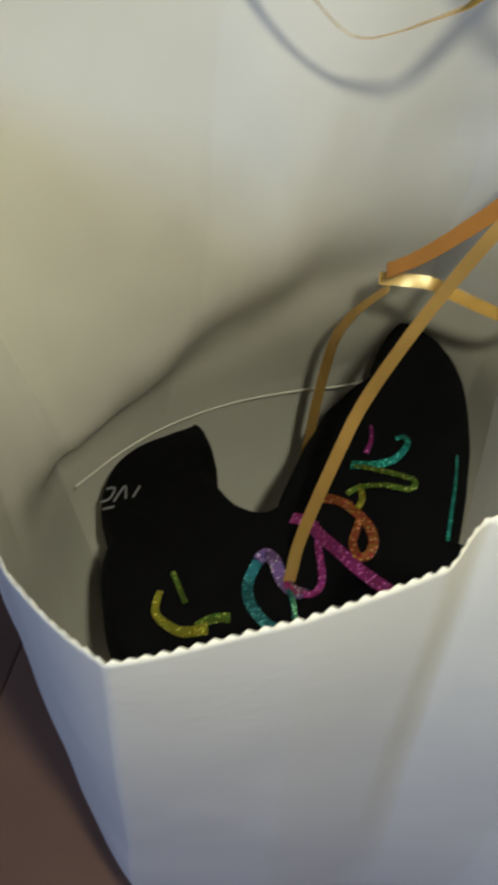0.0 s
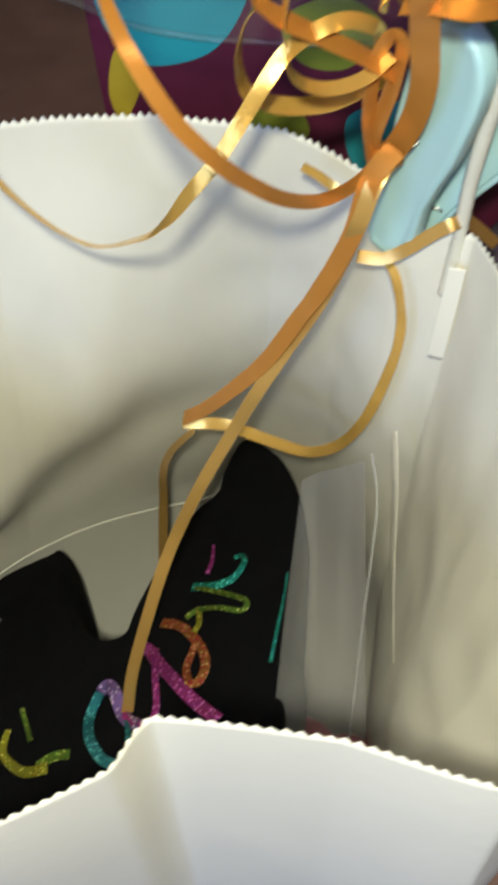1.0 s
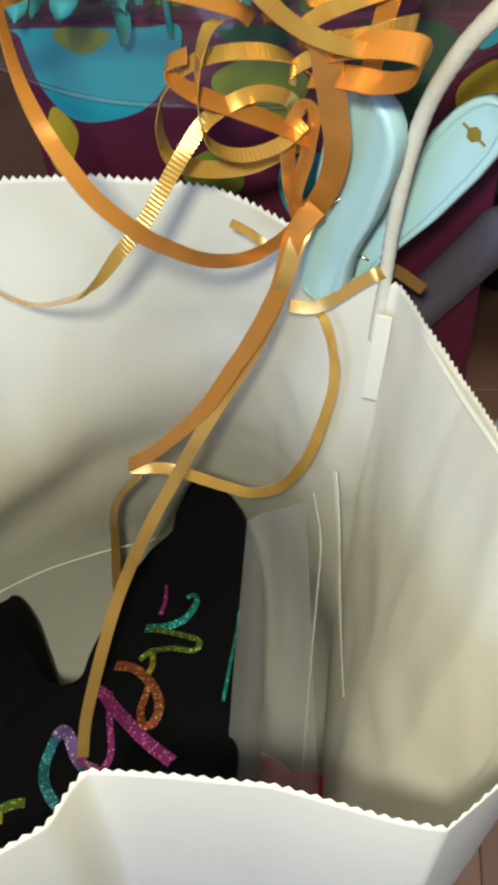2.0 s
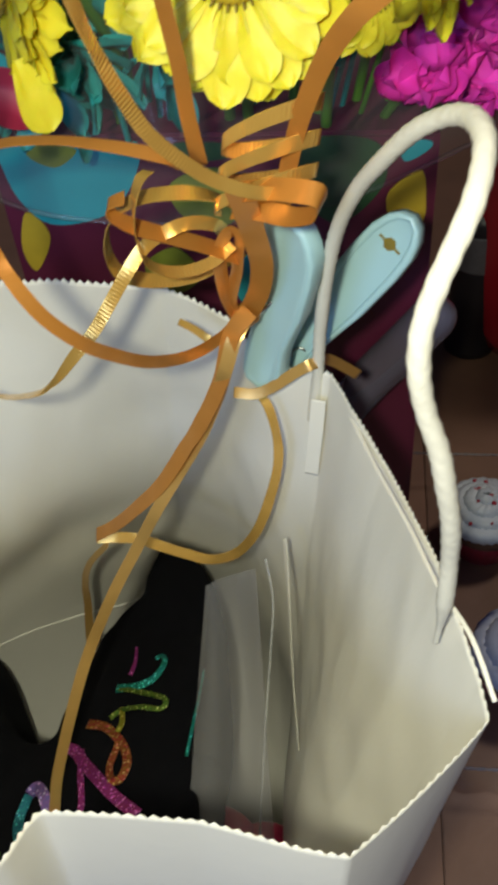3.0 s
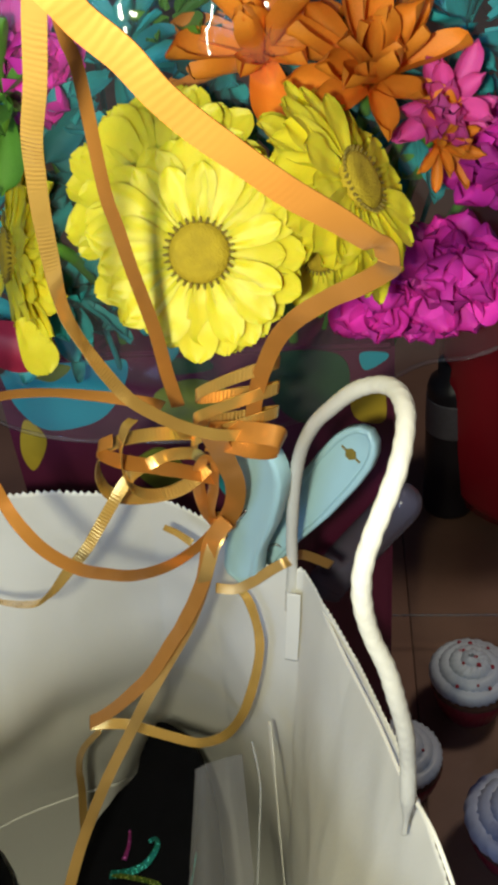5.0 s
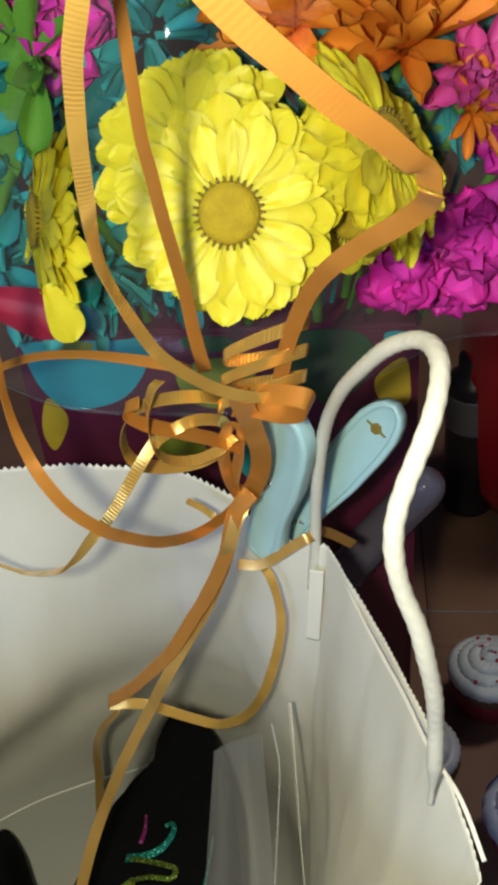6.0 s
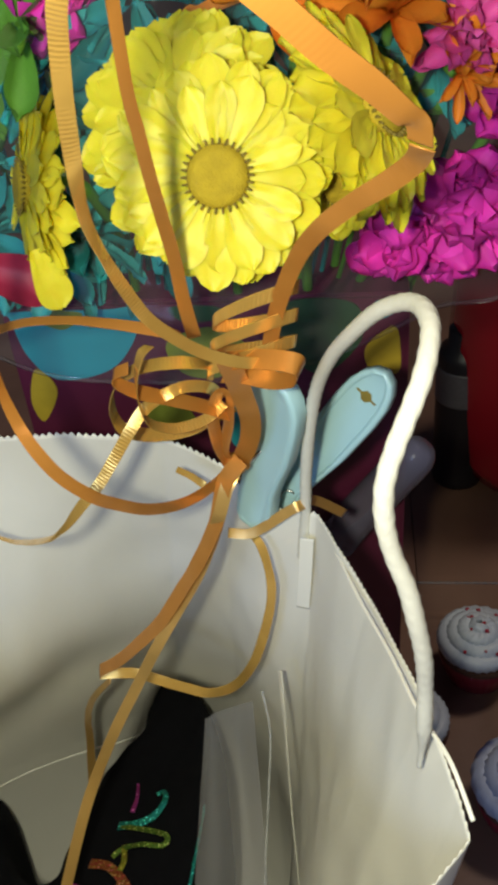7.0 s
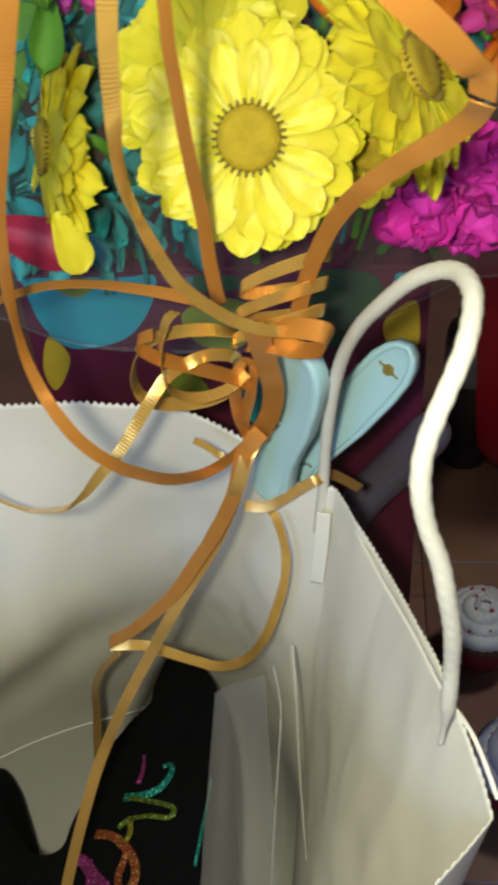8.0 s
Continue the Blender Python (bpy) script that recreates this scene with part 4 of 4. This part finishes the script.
def wrap():
    """The clear wrap round the bouquet, open above, its lower hem folded."""
    bm = bmesh.new()
    rows = []
    for i in range(22):
        v = i / 21
        row = []
        for j in range(60):
            u = j / 59
            x = -0.09 + 0.37 * u
            y = 0.335 - 0.070 * math.sin(math.pi * u) * (1 - 0.5 * v)
            z = 0.362 + 0.012 * u + 0.20 * v + 0.005 * math.sin(u * 9)
            q = Vector((x, y, z)) * 26
            row.append(bm.verts.new((x, y + 0.008 * noise.noise(q) + 0.003 * noise.noise(q * 3), z + 0.003 * noise.noise(Vector((x * 30, 0, 1))))))
        rows.append(row)
    for r0, r1 in zip(rows, rows[1:]):
        for k in range(59):
            bm.faces.new((r0[k], r0[k + 1], r1[k + 1], r1[k]))
    hem = [tuple(v.co) for v in rows[0]][::3]
    ob = link("clear_wrap", bm, FILM)
    part("hem", tube(hem, 0.0008, 6, 4), FILM, ob, "folded hem of the wrap")
    ob.visible_shadow = False
    return tagged(ob, "clear crinkled film wrapped round the bouquet", "plastic wrap")


wrap()


# ---- printed gift bag behind ----
def blot(points, depth=0.0006):
    """A flat printed shape with a rounded outline."""
    line = spline([(x, 0, z) for x, z in points], 8, True)
    bm = bmesh.new()
    f = bm.faces.new([bm.verts.new(p) for p in line])
    ext = bmesh.ops.extrude_face_region(bm, geom=[f])
    for v in [e for e in ext["geom"] if isinstance(e, bmesh.types.BMVert)]:
        v.co.y -= depth
    bmesh.ops.triangulate(bm, faces=[g for g in bm.faces if len(g.verts) > 4])
    return bm


def printed_bag():
    top = thing("printed_gift_bag", "maroon gift bag printed with turquoise and yellow flowers", "gift bag", pose(0, 0.345, 0))
    bm = box(bmesh.new(), 0.002, 0.0, GROUND, 0.185, 0.10, 0.352, 0.002)
    part("body", bm, MAROON, top, smooth=False)
    shapes = (
        (TURQ, [(-0.02, 0.365), (0.05, 0.362), (0.066, 0.352), (0.060, 0.330), (0.046, 0.316), (0.022, 0.312), (0.010, 0.325), (0.0, 0.345)]),
        (OLIVE, [(0.020, 0.352), (0.034, 0.354), (0.040, 0.346), (0.030, 0.339), (0.020, 0.343)]),
        (TURQ, [(0.170, 0.352), (0.190, 0.356), (0.188, 0.345), (0.172, 0.340)]),
        (YELLOWPR, [(0.166, 0.326), (0.178, 0.336), (0.186, 0.326), (0.180, 0.312), (0.168, 0.314)]),
        (OLIVE, [(0.076, 0.330), (0.096, 0.338), (0.112, 0.328), (0.100, 0.312), (0.082, 0.314)]),
        (DGREEN, [(0.130, 0.350), (0.160, 0.352), (0.164, 0.330), (0.146, 0.312), (0.130, 0.326)]),
        (YELLOWPR, [(0.000, 0.300), (0.012, 0.318), (0.020, 0.306), (0.010, 0.288)]),
        (OLIVE, [(0.060, 0.290), (0.075, 0.300), (0.085, 0.285), (0.070, 0.275)]),
        (TURQ, [(0.100, 0.292), (0.125, 0.298), (0.130, 0.275), (0.105, 0.268)]),
        (DGREEN, [(0.080, 0.352), (0.100, 0.353), (0.104, 0.343), (0.086, 0.341)]),
    )
    for i, (m, pts) in enumerate(shapes):
        bm = blot([(min(max(x, 0.006), 0.181), min(z, 0.3485)) for x, z in pts], 0.0005 + 0.0001 * (i % 4))
        part("printed_patch", bm, m, top, smooth=False)
    return top


printed_bag()


# ---- things on the boards ----
def red_vase():
    top = thing("red_vase", "glossy dark red ceramic vase on the boards", "vase", pose(0.345, 0.74, GROUND))
    part("foot", lathe([(0.050, 0.0), (0.058, 0.001), (0.060, 0.006), (0.056, 0.010)], 48), REDGL, top)
    bm = lathe([(0.057, 0.0098), (0.078, 0.014), (0.086, 0.035), (0.092, 0.09), (0.096, 0.16), (0.092, 0.23), (0.080, 0.30), (0.062, 0.35), (0.056, 0.378)], 48)
    part("body", bm, REDGL, top)
    part("rim", lathe([(0.0562, 0.377), (0.061, 0.386), (0.062, 0.396), (0.058, 0.402), (0.052, 0.398), (0.050, 0.378)], 48), REDGL, top)
    return top


red_vase()


def jar():
    top = thing("dark_jar", "small black jar with a grey label", "jar", pose(0.262, 0.72, GROUND))
    bm = lathe([(0.020, 0), (0.024, 0.003), (0.025, 0.01), (0.025, 0.145), (0.023, 0.152), (0.016, 0.158), (0.016, 0.172), (0.014, 0.174)], 32)
    part("body", bm, BLACKP, top)
    bm = lathe([(0.0254, 0.10), (0.0256, 0.102), (0.0256, 0.135), (0.0254, 0.137)], 32)
    part("label_band", bm, GREYL, top, "grey paper label")
    return top


jar()


def frosting(name, low, high, cut):
    """Piped frosting in two colours that run into one another."""
    m = mat(name, low, 0.38, 0, 0.12, 60, 0.15, 300)
    N, L = m.node_tree.nodes, m.node_tree.links
    b = N["Principled BSDF"]
    co, n1, ramp, mix = N.new("ShaderNodeTexCoord"), N.new("ShaderNodeTexNoise"), N.new("ShaderNodeMapRange"), N.new("ShaderNodeMix")
    mix.data_type = "RGBA"
    n1.inputs["Scale"].default_value, n1.inputs["Detail"].default_value = 34, 4
    ramp.inputs["From Min"].default_value, ramp.inputs["From Max"].default_value = cut, cut + 0.12
    L.new(co.outputs["Object"], n1.inputs["Vector"])
    L.new(n1.outputs["Fac"], ramp.inputs["Value"])
    L.new(ramp.outputs["Result"], mix.inputs[0])
    L.new(b.inputs["Base Color"].links[0].from_socket, mix.inputs[6])
    mix.inputs[7].default_value = (*high, 1)
    L.new(mix.outputs[2], b.inputs["Base Color"])
    return m


ICING_PLAIN = frosting("white_icing", (0.56, 0.62, 0.70), (0.36, 0.44, 0.56), 0.55)
ICING_BLUE = frosting("blue_icing", (0.50, 0.56, 0.68), (0.03, 0.05, 0.22), 0.50)
CRUMB = mat("brown_crumb", (0.10, 0.045, 0.025), 0.8, 0, 0.4, 200, 0.6, 900)
SPRINKLE = mat("red_sprinkle", (0.35, 0.01, 0.03), 0.35, 0, 0.2, 60, 0.0)


def cupcake(x, y, r, icing, sprinkles, seed, label):
    top = thing("cupcake", label, "cupcake", pose(x, y, GROUND + 0.001, 0, 0, seed * 40), "cupcakes in the clear tray")
    bm = lathe([(r * 0.62, 0), (r * 0.66, 0.002), (r * 0.80, 0.014), (r * 0.92, 0.030), (r * 0.90, 0.031), (r * 0.86, 0.028)], 96, 32, 0.022)
    part("liner", bm, CRIMSON, top, "pleated crimson paper liner")
    part("cake", lathe([(r * 0.84, 0.026), (r * 0.93, 0.031), (r * 0.90, 0.035), (r * 0.4, 0.038)], 40), CRUMB, top, "brown cake crumb")
    line = []
    for k in range(120):
        t = k / 119
        a = t * 2 * math.pi * 3.6
        line.append((math.cos(a) * r * 0.86 * (1 - t) ** 0.85, math.sin(a) * r * 0.86 * (1 - t) ** 0.85, 0.0375 + 0.017 * t))
    bm = tube(line, lambda d: r * 0.19, 14, 2, 500.0, 0.10)
    part("icing", bm, icing, top, "piped swirl of icing")
    rnd = random.Random(seed)
    for k in range(sprinkles):
        a, q = rnd.uniform(0, 6.28), rnd.uniform(0.05, 0.75)
        bm = bmesh.new()
        bmesh.ops.create_icosphere(bm, subdivisions=2, radius=r * rnd.uniform(0.035, 0.06))
        bm.transform(Matrix.Translation((math.cos(a) * r * q, math.sin(a) * r * q, 0.0375 + 0.017 * (1 - q) + r * 0.17)))
        part("sprinkle", bm, SPRINKLE, top, "small red sugar bead")
    return top


cupcake(0.2545, 0.474, 0.0335, ICING_PLAIN, 16, 1, "cupcake with white piped icing and red sugar beads")
cupcake(0.197, 0.402, 0.031, ICING_PLAIN, 4, 3, "cupcake with white piped icing beside the paper bag")
cupcake(0.272, 0.352, 0.037, ICING_BLUE, 0, 2, "cupcake with white and dark blue piped icing")
cupcake(0.318, 0.425, 0.033, ICING_BLUE, 3, 4, "cupcake with blue-streaked white piped icing")


def clear_tray():
    top = thing("clear_tray", "clear thin plastic tray holding the cupcakes", "tray", pose(0, 0, GROUND))
    x0, x1, y0, y1 = 0.158, 0.372, 0.272, 0.540
    for name, a, b in (("front_side", (x0, y0), (x1, y0)), ("back_side", (x0, y1), (x1, y1)), ("end_side", (x1, y0), (x1, y1)), ("bag_side", (x0, y0), (x0, y1))):
        bm = bmesh.new()
        rows = []
        for i in range(4):
            rows.append([bm.verts.new((a[0] + (b[0] - a[0]) * k / 30, a[1] + (b[1] - a[1]) * k / 30 + 0.0012 * math.sin(k * 1.7), 0.001 + 0.011 * i)) for k in range(31)])
        for r0, r1 in zip(rows, rows[1:]):
            for k in range(30):
                bm.faces.new((r0[k], r0[k + 1], r1[k + 1], r1[k]))
        side = part(name, bm, FILM, top)
        side.visible_shadow = False
        part("beaded_edge", tube([(a[0] + (b[0] - a[0]) * k / 24, a[1] + (b[1] - a[1]) * k / 24, 0.0345) for k in range(25)], lambda d: 0.0006 + 0.0006 * abs(math.sin(d * 420)), 6, 10), POUCH, side, "beaded plastic edge")
    return top


clear_tray()


def film_tube():
    top = thing("film_tube", "mauve translucent plastic tube lying behind the bag", "tube")
    bm = tube([(0.150, 0.335, 0.215), (0.160, 0.337, 0.230), (0.175, 0.338, 0.250), (0.188, 0.338, 0.268), (0.193, 0.338, 0.275)], lambda s: 0.0105 * math.sqrt(max(0.05, 1 - max(0, (s - 0.064) / 0.012) ** 2)), 16, 8)
    part("film", bm, MAUVE, top)
    return top


film_tube()
